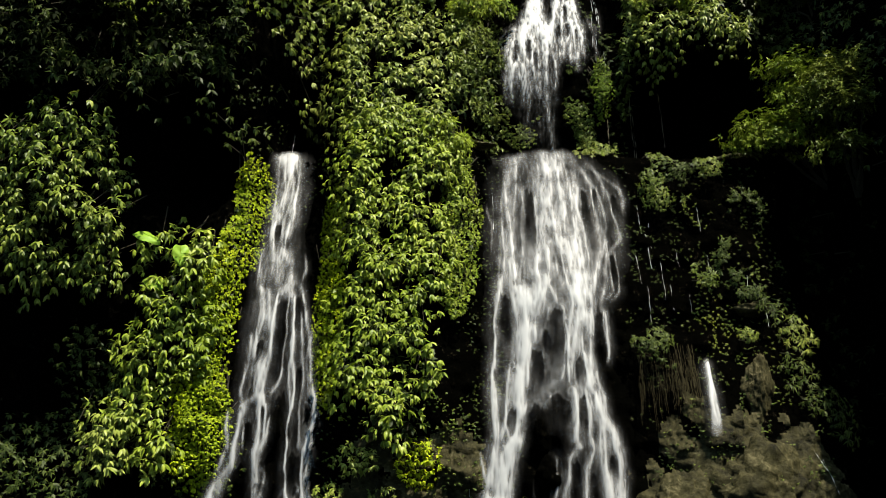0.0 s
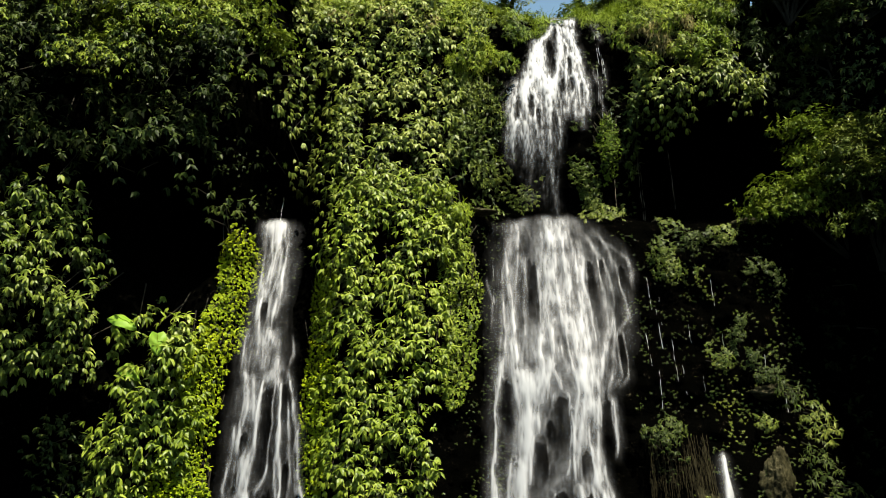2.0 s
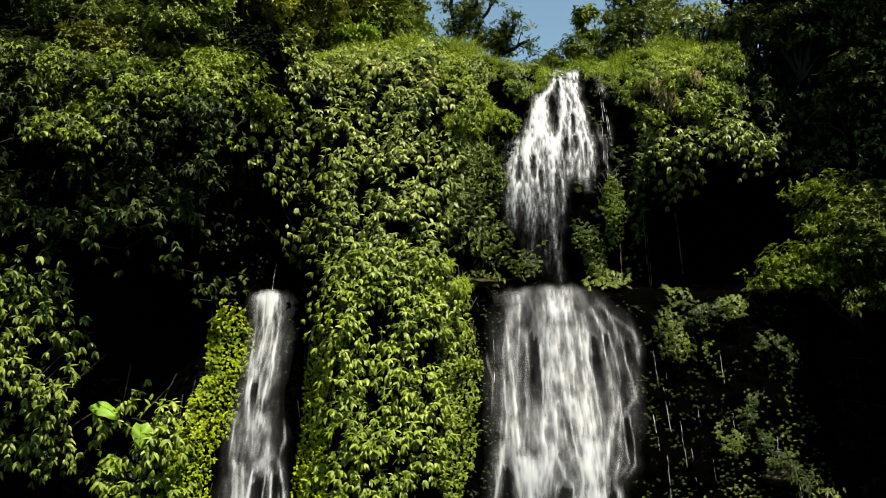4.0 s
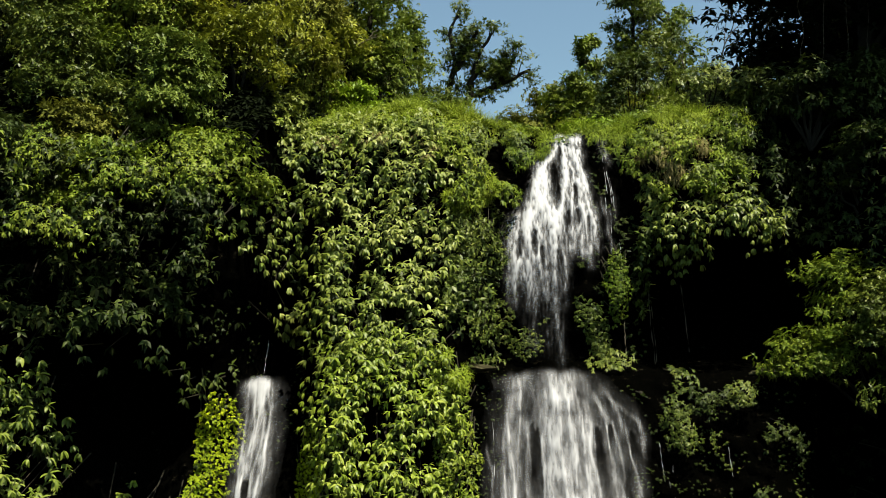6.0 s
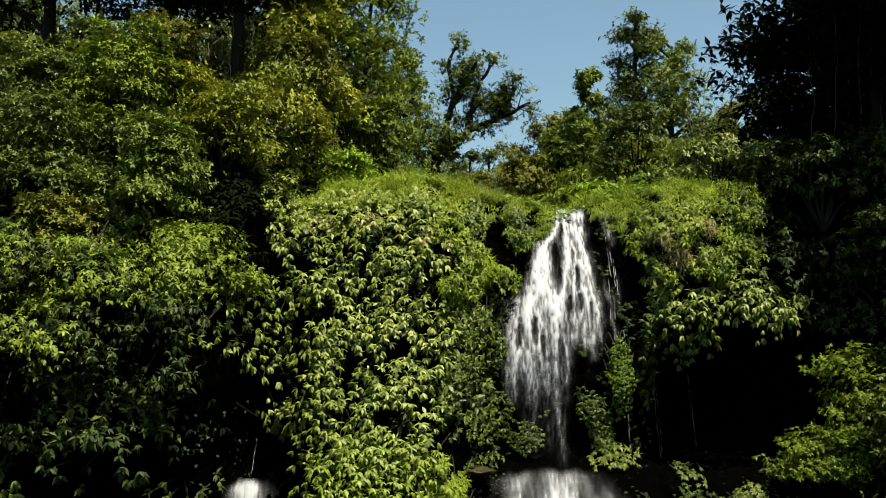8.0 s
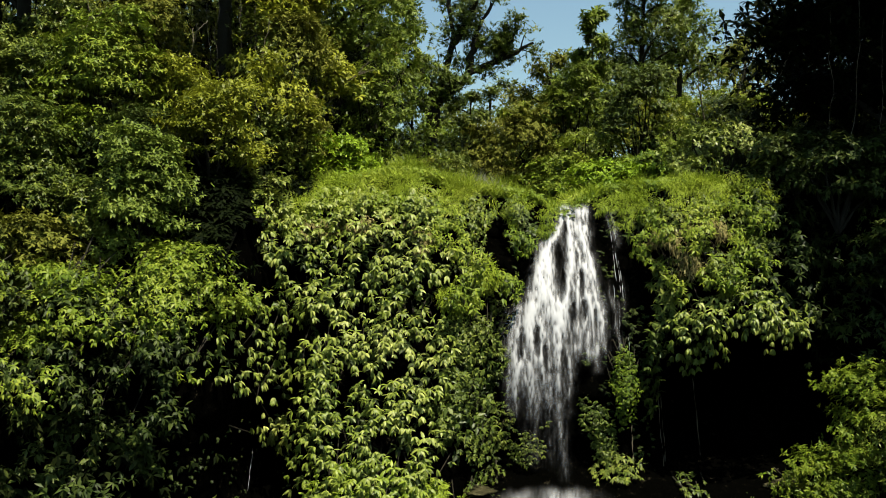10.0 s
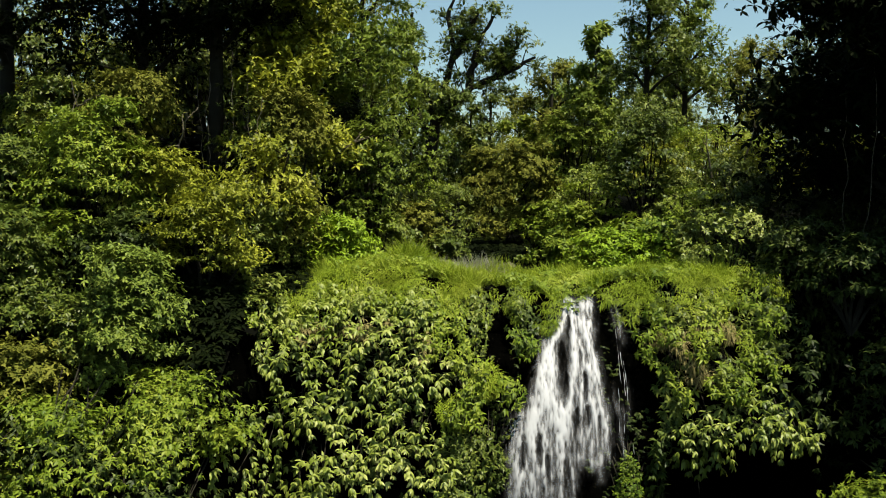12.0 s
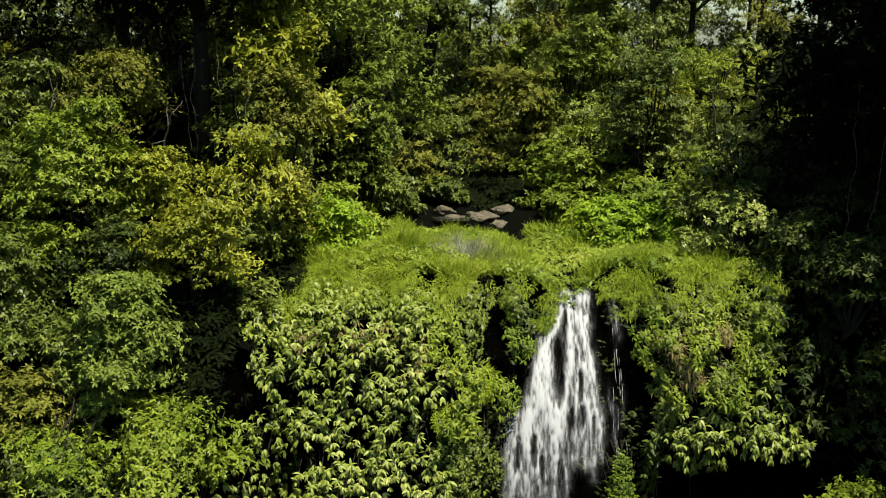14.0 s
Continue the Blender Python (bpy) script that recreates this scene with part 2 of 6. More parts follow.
def mesh_object(name, verts, faces, mat, parent=None, label="", smooth_shade=True):
    """verts (n, 3); faces (m, k) of one size."""
    verts, faces = np.asarray(verts, np.float32), np.asarray(faces, np.int32)
    me = bpy.data.meshes.new(name)
    me.vertices.add(len(verts))
    me.vertices.foreach_set("co", verts.ravel())
    k = faces.shape[1]
    me.loops.add(faces.size)
    me.loops.foreach_set("vertex_index", faces.ravel())
    me.polygons.add(len(faces))
    me.polygons.foreach_set("loop_start", np.arange(0, faces.size, k, dtype=np.int32))
    if smooth_shade:
        me.polygons.foreach_set("use_smooth", np.ones(len(faces), bool))
    me.update(calc_edges=True)
    me.materials.append(mat)
    ob = new(name, me)
    if parent is not None:
        ob.parent = parent
    if label:
        tagged(ob, label)
    return ob


def grid_faces(nu, nv):
    i = np.arange(nu * nv).reshape(nu, nv)
    return np.stack((i[:-1, :-1], i[1:, :-1], i[1:, 1:], i[:-1, 1:]), -1).reshape(-1, 4)


def unit(v):
    return v / np.maximum(np.linalg.norm(v, axis=-1, keepdims=True), 1e-9)


def leaf_geometry(base, along, up, length, width, droop=0.25, sections=1):
    """Leaves as folded blades. base, along, up: (n, 3); length, width: (n,). Returns verts and quads."""
    n = len(base)
    along = unit(along)
    side = unit(np.cross(along, up))
    face = np.cross(side, along)
    L, W = length[:, None], width[:, None]
    if sections == 0:
        mid = base + along * L * 0.45
        V = np.stack((base, mid + side * W * 0.5 - face * W * 0.15, base + along * L - face * L * droop, mid - side * W * 0.5 - face * W * 0.15), 1).reshape(-1, 3)
        return V, np.arange(n * 4).reshape(-1, 4)
    fr = {1: ((0.45, 0.5),), 2: ((0.3, 0.46), (0.68, 0.36))}[sections]
    cols = [base]
    for f, w in fr:
        rib = base + along * L * f + face * L * (0.12 * math.sin(f * math.pi) - droop * f * f)
        cols += [rib + side * W * w - face * W * 0.12, rib, rib - side * W * w - face * W * 0.12]
    cols.append(base + along * L - face * L * droop)
    V = np.stack(cols, 1).reshape(-1, 3)
    if sections == 1:
        F = np.array(((0, 1, 4, 2), (0, 2, 4, 3)))
    else:
        F = np.array(((0, 1, 5, 2), (0, 2, 5, 3), (1, 4, 7, 5), (3, 5, 7, 6)))
    k = len(cols)
    F = (np.arange(n)[:, None, None] * k + F[None]).reshape(-1, 4)
    return V, F


def rosettes(rng, centres, out, count, length, width, hang=0.6, spread=1.0, droop=0.3, sections=1, arch=0.35):
    """Whorls of leaflets round each centre, splayed about the outward way and hanging."""
    n = len(centres)
    c = np.repeat(centres, count, 0)
    o = np.repeat(unit(out), count, 0)
    m = len(c)
    zed = np.array((0.0, 0.0, 1.0))
    t1 = unit(np.cross(o, zed) + 1e-4)
    t2 = np.cross(t1, o)
    a = np.tile(np.arange(count) * 2 * math.pi / count, n) + np.repeat(rng.uniform(0, 6.28, n), count) + rng.normal(0, 0.25, m)
    d = spread * (np.cos(a)[:, None] * t1 + np.sin(a)[:, None] * t2) + arch * o
    d = unit(d) - hang * zed * rng.uniform(0.6, 1.3, m)[:, None]
    u = o * 0.55 + zed * 0.9 + rng.normal(0, 0.22, (m, 3))
    L = length * np.repeat(rng.uniform(0.7, 1.25, n), count) * rng.uniform(0.75, 1.15, m)
    W = L * width / length * rng.uniform(0.85, 1.15, m)
    b = c + rng.normal(0, 0.04, (m, 3)) * length
    return leaf_geometry(b, d, u, L, W, droop, sections)


def tube(path, radii, sides=7):
    """A tapered round stem along a path."""
    p = np.asarray(path, float)
    r = np.asarray(radii, float)
    t = unit(np.gradient(p, axis=0))
    ref = np.array((0.31, 0.91, 0.27))
    a = unit(np.cross(t, ref))
    b = np.cross(t, a)
    ang = np.arange(sides) * 2 * math.pi / sides
    ring = p[:, None] + r[:, None, None] * (np.cos(ang)[None, :, None] * a[:, None] + np.sin(ang)[None, :, None] * b[:, None])
    n = len(p)
    i = np.arange(n * sides).reshape(n, sides)
    F = np.stack((i[:-1], np.roll(i, -1, 1)[:-1], np.roll(i, -1, 1)[1:], i[1:]), -1).reshape(-1, 4)
    return ring.reshape(-1, 3), F


def joined(pieces):
    V, F, at = [], [], 0
    for v, f in pieces:
        V.append(v)
        F.append(f + at)
        at += len(v)
    return np.concatenate(V), np.concatenate(F)


def empty(name, place, label, category, group="", kind=""):
    ob = tagged(new(name), label, category, group, kind)
    ob.location = place
    ob.empty_display_size = 0.2
    return ob


def part(name, geometry, mat, parent, label=""):
    at, up = np.zeros(3), parent
    while up is not None:
        at, up = at + np.array(up.location), up.parent
    return mesh_object(name, geometry[0] - at, geometry[1], mat, parent, label)


# ---- the rock face and the land ----
def kept(faces, keep_vertex):
    return faces[keep_vertex[faces].any(1)]


xs, zs = np.concatenate((np.arange(-22, 9.5, 0.09), np.arange(9.5, 14, 0.04), np.arange(14, 22.1, 0.4))), np.arange(-2, 24.01, 0.09)
X, Z = np.meshgrid(xs, zs, indexing="ij")
Y = rough_front(X, Z)
below = (Z < land(X, Y) + 0.05) | ((X > 11.0) & (Z < 13))
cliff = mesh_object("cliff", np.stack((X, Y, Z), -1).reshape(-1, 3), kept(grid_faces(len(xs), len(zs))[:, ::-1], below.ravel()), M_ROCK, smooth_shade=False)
tagged(cliff, "dark wet basalt cliff face with ledges and hollows", "cliff", kind="structure")

ys = np.concatenate((np.arange(23, 70, 0.4), np.geomspace(70, 2500, 40)))
xs2 = np.concatenate((-np.geomspace(2500, 30, 30), np.arange(-29.6, 29.7, 0.4), np.geomspace(30, 2500, 30)))
X2, Y2 = np.meshgrid(xs2, ys, indexing="ij")
Z2 = land(X2, Y2) + 0.12 * ripple(X2, Y2, 8, 3, 2.5)
behind = Y2 > front(np.clip(X2, -21, 21), np.clip(Z2, -2, 23.5)) + 0.1
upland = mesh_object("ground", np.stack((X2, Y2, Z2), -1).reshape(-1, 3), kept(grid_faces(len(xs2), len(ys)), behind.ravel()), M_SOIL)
tagged(upland, "leaf-littered plateau soil above the cliff, shade in its near-black colour", "ground", kind="structure")
xs3 = np.concatenate((-np.geomspace(2500, 25, 24), np.arange(-24, 24.1, 1.0), np.geomspace(25, 2500, 24)))
ys3 = np.concatenate((-np.geomspace(2500, 30, 24), np.arange(-29, 24.1, 1.0)))
X3, Y3 = np.meshgrid(xs3, ys3, indexing="ij")
Z3 = 0.25 * ripple(X3, Y3, 9, 4, 3.0) + 0.35 * smooth(14, 22, Y3) + np.clip((np.hypot(X3, Y3) - 30) * 0.25, 0, 45)
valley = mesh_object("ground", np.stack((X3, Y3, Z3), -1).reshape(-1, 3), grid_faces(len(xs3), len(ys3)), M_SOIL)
tagged(valley, "near-black soil of the unseen valley floor below the falls", "ground", kind="structure")


def rock_apron(label, seed, x0, x1, z0, z1):
    """Dry brown rock lying before the black face, with a ragged outline."""
    ax, az = np.arange(x0, x1, 0.05), np.arange(z0, z1, 0.05)
    gx, gz = np.meshgrid(ax, az, indexing="ij")
    u, v = (gx - x0) / (x1 - x0) * 2 - 1, (gz - z0) / (z1 - z0)
    mask = 0.62 - np.abs(u) ** 3 - 1.15 * v ** 2 + 1.5 * (value_noise(gx / 0.6, gz / 0.7, seed, 4, 0.6) - 0.5)
    gy = rough_front(gx, gz) - 0.02 - 0.16 * np.clip(mask, -0.6, 0.8) - 0.1 * value_noise(gx / 0.14, gz / 0.12, seed + 1, 3, 0.6)
    ob = mesh_object("rock_ledge", np.stack((gx, gy, gz), -1).reshape(-1, 3), kept(grid_faces(len(ax), len(az))[:, ::-1], (mask > -0.05).ravel()), M_STONE, smooth_shade=False)
    return tagged(ob, label, "rock", kind="structure")


rock_apron("brown mossy rock ledge below the short cascade", 21, 4.7, 9.2, 0.6, 4.7)
rock_apron("brown rock foot of the column between the falls", 25, -2.4, 1.5, 0.6, 3.9)


# ---- falling water ----
def streams_down(rng, seed, xs, zs, streams, rocks, weave):
    """How dense the water is over a grid: drops run down along the streams (x, z, half width, strength ...), weave, and part round the rocks."""
    D = np.zeros((len(xs), len(zs)))
    dz, dx = zs[0] - zs[1], xs[1] - xs[0]
    for row in streams:
        x, z, w, s = np.array(row, float).reshape(-1, 4).T
        n = int(np.clip(9000 * w.mean(), 160, 2600))
        own = np.clip(rng.normal(0, 0.55, n), -1.3, 1.3)
        drift = np.zeros(n)
        on = np.flatnonzero((zs <= z[0]) & (zs >= z[-1]))
        for k in on:
            zk = zs[k]
            c, wk, sk = np.interp(-zk, -z, x), np.interp(-zk, -z, w), np.interp(-zk, -z, s)
            ends = min(1.0, 0.25 + (z[0] - zk) / 0.25) * min(1.0, 0.1 + (zk - z[-1]) / 0.3)
            p = c + own * wk + drift
            push = weave * (value_noise(p / 0.11, np.full(n, zk / 0.55), seed + 1, 2) - 0.5) + 0.5 * weave * (value_noise(p / 0.04, np.full(n, zk / 0.24), seed + 2, 2) - 0.5)
            for rx, rz, rw, rh in rocks:
                v = (rz + 0.5 * rw - zk) / rw
                if v < 0 or zk < rz - rh:
                    continue
                u = (p - rx) / rw
                gone = min(1.0, max(0.0, (zk - rz + rh) / (0.45 * rh)))
                push += 4.5 * gone * np.sign(u) * np.clip(1.0 + 0.1 * np.sin(7 * zk + rx) - np.abs(u), 0, 1) * min(1.0, v + 0.3)
            drift = drift * (1 - 2.2 * dz) + np.clip(push, -1.6, 1.6) * dz + rng.normal(0, 0.005, n)
            at = (c + own * wk + drift - xs[0]) / dx
            i0 = np.clip(np.floor(at).astype(int), 0, len(xs) - 2)
            f = np.clip(at - i0, 0, 1)
            g = sk * ends * 2 * max(wk, 0.02) / (n * dx)
            D[:, k] += g * (np.bincount(i0, 1 - f, len(xs)) + np.bincount(i0 + 1, f, len(xs)))
    return D


def waterfall(name, label, seed, z_top, z_bottom, set_off, streams, rocks, weave=0.9, spray=0.3, drops=0.5, tiers=3, veils=(), lumps=0, blur=0, thin=lambda z: 1.0, gain=0.5, crest=lambda x: 0 * x, step=0.02):
    """White water falling over the rock in threads and thin veils (x, z, rx, rz, strength)."""
    rng = np.random.RandomState(seed)
    every = np.concatenate([np.array(s, float).reshape(-1, 4) for s in streams])
    xs = np.arange(every[:, 0].min() - 0.35, every[:, 0].max() + 0.35, step)
    zs = np.arange(z_top, z_bottom, -0.034)
    D = streams_down(rng, seed, xs, zs, streams, rocks, weave)
    x, zg = np.meshgrid(xs, zs, indexing="ij")

    def spread(A, r, axis):
        k = np.arange(-3 * r, 3 * r + 1)
        g = np.exp(-0.5 * (k / r) ** 2)
        return np.apply_along_axis(lambda row: np.convolve(row, g / g.sum(), "same"), axis, A)
    # flying spray widens the threads
    mist = spread(spread(D, 5, 0), 4, 1)
    D = spread(spread(D, 1, 0) if blur else D, 1, 1) * (1 - 0.5 * spray) + spray * mist * (0.5 + value_noise(x / 0.3, zg / 0.5, seed + 3, 3))
    every_rock = list(rocks)
    for _ in range(lumps):
        k = rng.randint(len(every))
        if every[k, 1] < z_top - 3.0:
            every_rock.append((every[k, 0] + rng.normal(0, 0.8) * every[k, 2] + rng.normal(0, 0.06), every[k, 1] - rng.uniform(0, 0.8), rng.uniform(0.025, 0.07), rng.uniform(0.15, 0.5)))
    for vx, vz, rx, rz, s in veils:
        D = D + s * np.exp(-np.abs((x - vx) / rx) ** 4 - np.abs((zg - vz) / rz) ** 4) * (0.3 + 1.4 * value_noise(x / 0.22, zg / 0.9, seed + 4, 3))
    # black lumps of rock stand out of the water, with a white brim
    for i, (rx, rz, rw, rh) in enumerate(every_rock):
        v = (rz - zg) / rh
        u = (x - rx) / (rw * (0.75 + 0.5 * np.clip(v, 0, 1))) + 0.7 * (value_noise(zg / 0.16, x / 0.3 + rx, seed + 11, 3) - 0.5)
        v = v - (0.9 * rw / rh) * u * u + 0.2 * (value_noise(x / 0.06, zg / 0.3 + rx, seed + 12, 2) - 0.5)
        inside = smooth(0.0, 0.05, v) * (1 - smooth(0.45, 1.1, v)) * smooth(1.3, 0.55, np.abs(u))
        brim = np.exp(-((v * rh + 0.015) / 0.03) ** 2) * smooth(1.4, 0.8, np.abs(u))
        D = D * (1 - (0.72 if i < len(rocks) else 0.5) * inside) + 0.7 * brim * np.minimum(D, 1.2)
    # streaks and beads, pulled out along the fall
    pulse = (0.25 + 1.5 * value_noise(x / 0.2, zg / 0.33, seed + 5, 3)) ** 1.5
    streak = 0.4 + 1.2 * value_noise(x / 0.045, zg / 0.42, seed + 6, 3, 0.65)
    bead = (0.35 + 1.3 * value_noise(x / 0.032, zg / 0.14, seed + 7, 2)) ** (2 * drops)
    # bare brinks: the water starts at an uneven lip
    brink = smooth(0.0, 0.22, z_top - crest(x) - zg + 0.16 * (value_noise(x / 0.2, 0 * x, seed + 8, 3) - 0.5))
    flow = np.clip(1 - np.exp(-gain * thin(zg) * D ** 1.25 * pulse * streak * bead), 0, 0.965) * brink
    y = np.maximum(np.minimum(set_off(x, zg), front(x, zg) - 0.16), set_off(x, zg) - 0.4) - 0.1 * spread(spread(flow, 2, 0), 2, 1)
    wet = spread(spread((flow > 0.012).astype(float), 2, 0), 2, 1) > 0.01
    thing = empty(name, (float(xs[0]), float(y[0, 0]), 0.0), label, "waterfall")
    cuts = np.linspace(0, len(zs) - 1, tiers + 1).astype(int)
    for k0, k1 in zip(cuts[:-1], cuts[1:]):
        band = slice(k0, k1 + 1)
        faces = kept(grid_faces(len(xs), k1 + 1 - k0)[:, ::-1], wet[:, band].ravel())
        ob = part("water_tier", (np.stack((x, y, zg), -1)[:, band].reshape(-1, 3), faces), M_WATER, thing)
        a = ob.data.attributes.new("flow", "FLOAT", "POINT")
        a.data.foreach_set("value", flow[:, band].astype(np.float32).ravel())
    return thing


upper_y = lambda x, z: soft_interp(z, (10, 12.9, 13.6, 15.2, 16.5, 17.25), (27.05, 27.2, 27.4, 28.2, 29.1, 29.9)) + 0 * x
upper_streams = []
upper_streams.append((3.48, 17.31, 0.095, 1.5,  3.32, 16.87, 0.094, 1.9,  3.11, 16.43, 0.108, 2,  2.90, 16.16, 0.137, 2.8,  2.77, 15.68, 0.150, 3,  2.69, 15.29, 0.178, 2.6,  2.59, 14.90, 0.205, 3,  2.47, 14.60, 0.175, 2.2,  2.26, 14.24, 0.144, 1.6,  2.08, 13.66, 0.128, 1.3,  1.98, 13.10, 0.113, 1.5,  1.94, 12.55, 0.113, 0.8,  1.97, 12.00, 0.113, 0.4))
upper_streams.append((2.97, 16.09, 0.106, 2.2,  2.97, 15.52, 0.090, 2,  2.89, 15.06, 0.147, 2.6,  3.00, 14.68, 0.161, 3.2,  3.06, 14.38, 0.145, 3,  3.06, 13.95, 0.101, 2,  3.06, 13.52, 0.071, 1.7,  3.03, 13.10, 0.057, 1.6,  3.05, 12.41, 0.057, 1.5,  3.07, 11.73, 0.057, 1.2,  3.13, 11.05, 0.057, 1.3,  3.18, 10.57, 0.057, 1.3))
upper_streams.append((3.64, 17.31, 0.111, 1.3,  3.64, 16.87, 0.094, 1.2,  3.56, 16.26, 0.107, 1.3,  3.54, 15.76, 0.121, 1.6,  3.42, 15.29, 0.119, 1.7,  3.32, 14.91, 0.118, 1.5,  3.21, 14.46, 0.087, 1.6))
upper_streams.append((3.86, 17.31, 0.111, 1.6,  3.80, 16.78, 0.094, 1.3,  3.79, 16.26, 0.123, 1.7,  3.80, 15.77, 0.136, 1.8,  3.80, 15.29, 0.134, 1.5,  3.71, 14.91, 0.147, 1.8,  3.60, 14.68, 0.117, 1.2,  3.54, 14.24, 0.101, 0.8,  3.49, 13.38, 0.086, 0.5))
upper_streams.append((4.02, 17.33, 0.064, 1.8,  3.95, 16.78, 0.039, 1.8,  3.90, 16.26, 0.061, 1.7,  4.01, 15.77, 0.076, 1.8,  4.06, 15.29, 0.060, 2,  4.10, 14.91, 0.059, 1.9,  4.05, 14.53, 0.073, 1.3,  3.97, 13.95, 0.072, 0.9,  3.94, 13.10, 0.057, 0.5))
upper_streams.append((4.14, 17.30, 0.032, 1.5,  4.08, 16.78, 0.025, 1.6,  3.98, 16.17, 0.023, 1.2,  4.06, 15.69, 0.045, 1))
upper_streams.append((3.83, 14.98, 0.118, 1.6,  3.88, 14.68, 0.059, 1.2,  3.82, 14.17, 0.058, 1,  3.76, 13.38, 0.071, 0.5))
upper_streams.append((3.98, 14.95, 0.118, 1.5,  4.18, 14.61, 0.044, 1.3,  4.16, 14.09, 0.044, 1,  4.13, 13.52, 0.043, 0.6))
upper_streams.append((2.48, 14.83, 0.175, 2,  2.35, 14.46, 0.145, 1.4,  2.43, 13.80, 0.171, 0.8,  2.43, 13.24, 0.198, 0.9,  2.49, 12.55, 0.197, 0.5,  2.47, 11.73, 0.197, 0.22,  2.53, 10.78, 0.226, 0.12))
upper_streams.append((2.21, 14.68, 0.116, 1.6,  2.02, 14.46, 0.058, 1.3,  1.97, 14.02, 0.072, 0.9,  1.97, 13.59, 0.071, 1.2,  2.08, 13.31, 0.071, 1.5,  2.01, 12.96, 0.071, 1,  1.91, 12.41, 0.056, 0.6))
upper_streams.append((2.64, 14.53, 0.145, 1.6,  2.69, 13.95, 0.143, 1.2,  2.71, 13.24, 0.113, 1.3,  2.72, 12.69, 0.113, 0.7,  2.90, 12.14, 0.113, 0.35,  2.88, 10.92, 0.113, 0.2))
upper_streams.append((2.22, 13.10, 0.042, 0.9,  2.31, 12.75, 0.035, 1.2,  2.34, 12.41, 0.035, 1.1,  2.31, 12.00, 0.042, 0.6))
upper_streams.append((3.24, 14.83, 0.088, 2,  3.28, 14.24, 0.072, 1,  3.30, 13.66, 0.072, 0.9,  3.32, 12.96, 0.071, 0.7,  3.24, 12.28, 0.071, 0.4))
upper_streams.append((3.32, 12.41, 0.028, 0.8,  3.24, 11.87, 0.028, 0.8,  3.16, 10.92, 0.028, 0.8))
upper_streams.append((4.51, 17.28, 0.024, 0.16, 4.62, 17.05, 0.024, 0.22, 4.64, 16.78, 0.031, 0.18, 4.75, 16.34, 0.054, 0.20, 4.86, 16.09, 0.031, 0.14))
upper_streams.append((4.71, 17.32, 0.016, 0.14, 4.70, 16.78, 0.024, 0.22, 4.82, 16.26, 0.046, 0.18, 4.63, 15.93, 0.038, 0.11))
upper_streams.append((4.46, 15.37, 0.019, 0.18, 4.45, 14.98, 0.022, 0.20, 4.54, 14.76, 0.074, 0.29, 4.59, 14.46, 0.059, 0.20, 4.48, 14.17, 0.044, 0.14, 4.55, 13.73, 0.043, 0.20, 4.39, 13.52, 0.043, 0.13))
upper_streams.append((4.77, 15.45, 0.015, 0.18, 4.74, 14.98, 0.018, 0.16, 4.71, 14.46, 0.022, 0.16))
upper_rocks = ((3.24, 16.34, 0.11, 1.51), (3.50, 14.83, 0.10, 0.59), (3.76, 14.86, 0.09, 0.59), (3.75, 15.60, 0.08, 0.62), (3.30, 15.60, 0.07, 0.62), (2.21, 14.09, 0.11, 0.57), (2.55, 14.24, 0.09, 0.72), (2.74, 13.80, 0.09, 0.56), (3.47, 16.87, 0.06, 0.53), (4.02, 14.68, 0.07, 0.59), (3.68, 16.09, 0.05, 0.49))
waterfall("waterfall", "white upper fall dropping from the lip to a ledge", 3, 17.36, 10.45, upper_y, upper_streams, upper_rocks,
          weave=0.5, spray=0.4, drops=1.4, blur=1, gain=0.5, thin=lambda z: 0.3 + 0.7 * smooth(11.6, 13.4, z), veils=((2.5, 13.7, 0.6, 1.1, 0.3), (3.8, 14.2, 0.45, 0.7, 0.22), (2.6, 12.0, 0.6, 1.0, 0.06)))
lower_y = lambda x, z: soft_interp(z, (0, 3, 6.5, 9, 10.1, 10.6), (21.9, 22.6, 23.9, 25.7, 26.3, 27.0), 0.5) - 0.35 * np.exp(-((x - 3.2) / 1.2) ** 2)
lower_streams = []
lower_streams.append((2.11, 10.57, 0.357, 0.5,  1.90, 9.77, 0.221, 0.9,  1.78, 9.06, 0.154, 1.6,  1.78, 8.19, 0.120, 1.5,  1.74, 7.05, 0.145, 2,  1.83, 6.30, 0.170, 2.2,  1.95, 5.58, 0.167, 2,  1.88, 4.89, 0.165, 1.9,  1.77, 4.08, 0.191, 2,  1.72, 3.43, 0.162, 2.2,  1.55, 2.92, 0.188, 2.3,  1.42, 2.41, 0.240, 2.4,  1.32, 1.91, 0.240, 2.4,  1.23, 1.50, 0.266, 2.2,  1.19, 0.59, 0.265, 2))
lower_streams.append((1.71, 9.96, 0.079, 0.8,  1.60, 9.06, 0.062, 1.2,  1.52, 6.90, 0.072, 1,  1.35, 6.15, 0.071, 1.1,  1.30, 5.16, 0.069, 1.2,  1.22, 4.34, 0.082, 1.7,  1.20, 3.42, 0.067, 1.8,  1.22, 2.79, 0.080, 1.7,  1.09, 1.91, 0.080, 1.2,  1.00, 1.50, 0.106, 1.2,  0.90, 0.59, 0.106, 1))
lower_streams.append((2.73, 10.57, 0.388, 0.9,  2.88, 9.90, 0.379, 2.2,  2.82, 9.19, 0.401, 1.9,  2.70, 8.16, 0.358, 1.3,  2.45, 7.04, 0.288, 1.1,  2.25, 6.14, 0.253, 1.3,  2.08, 5.44, 0.195, 1.4,  1.98, 4.61, 0.192, 1.3,  1.88, 3.82, 0.136, 1.2))
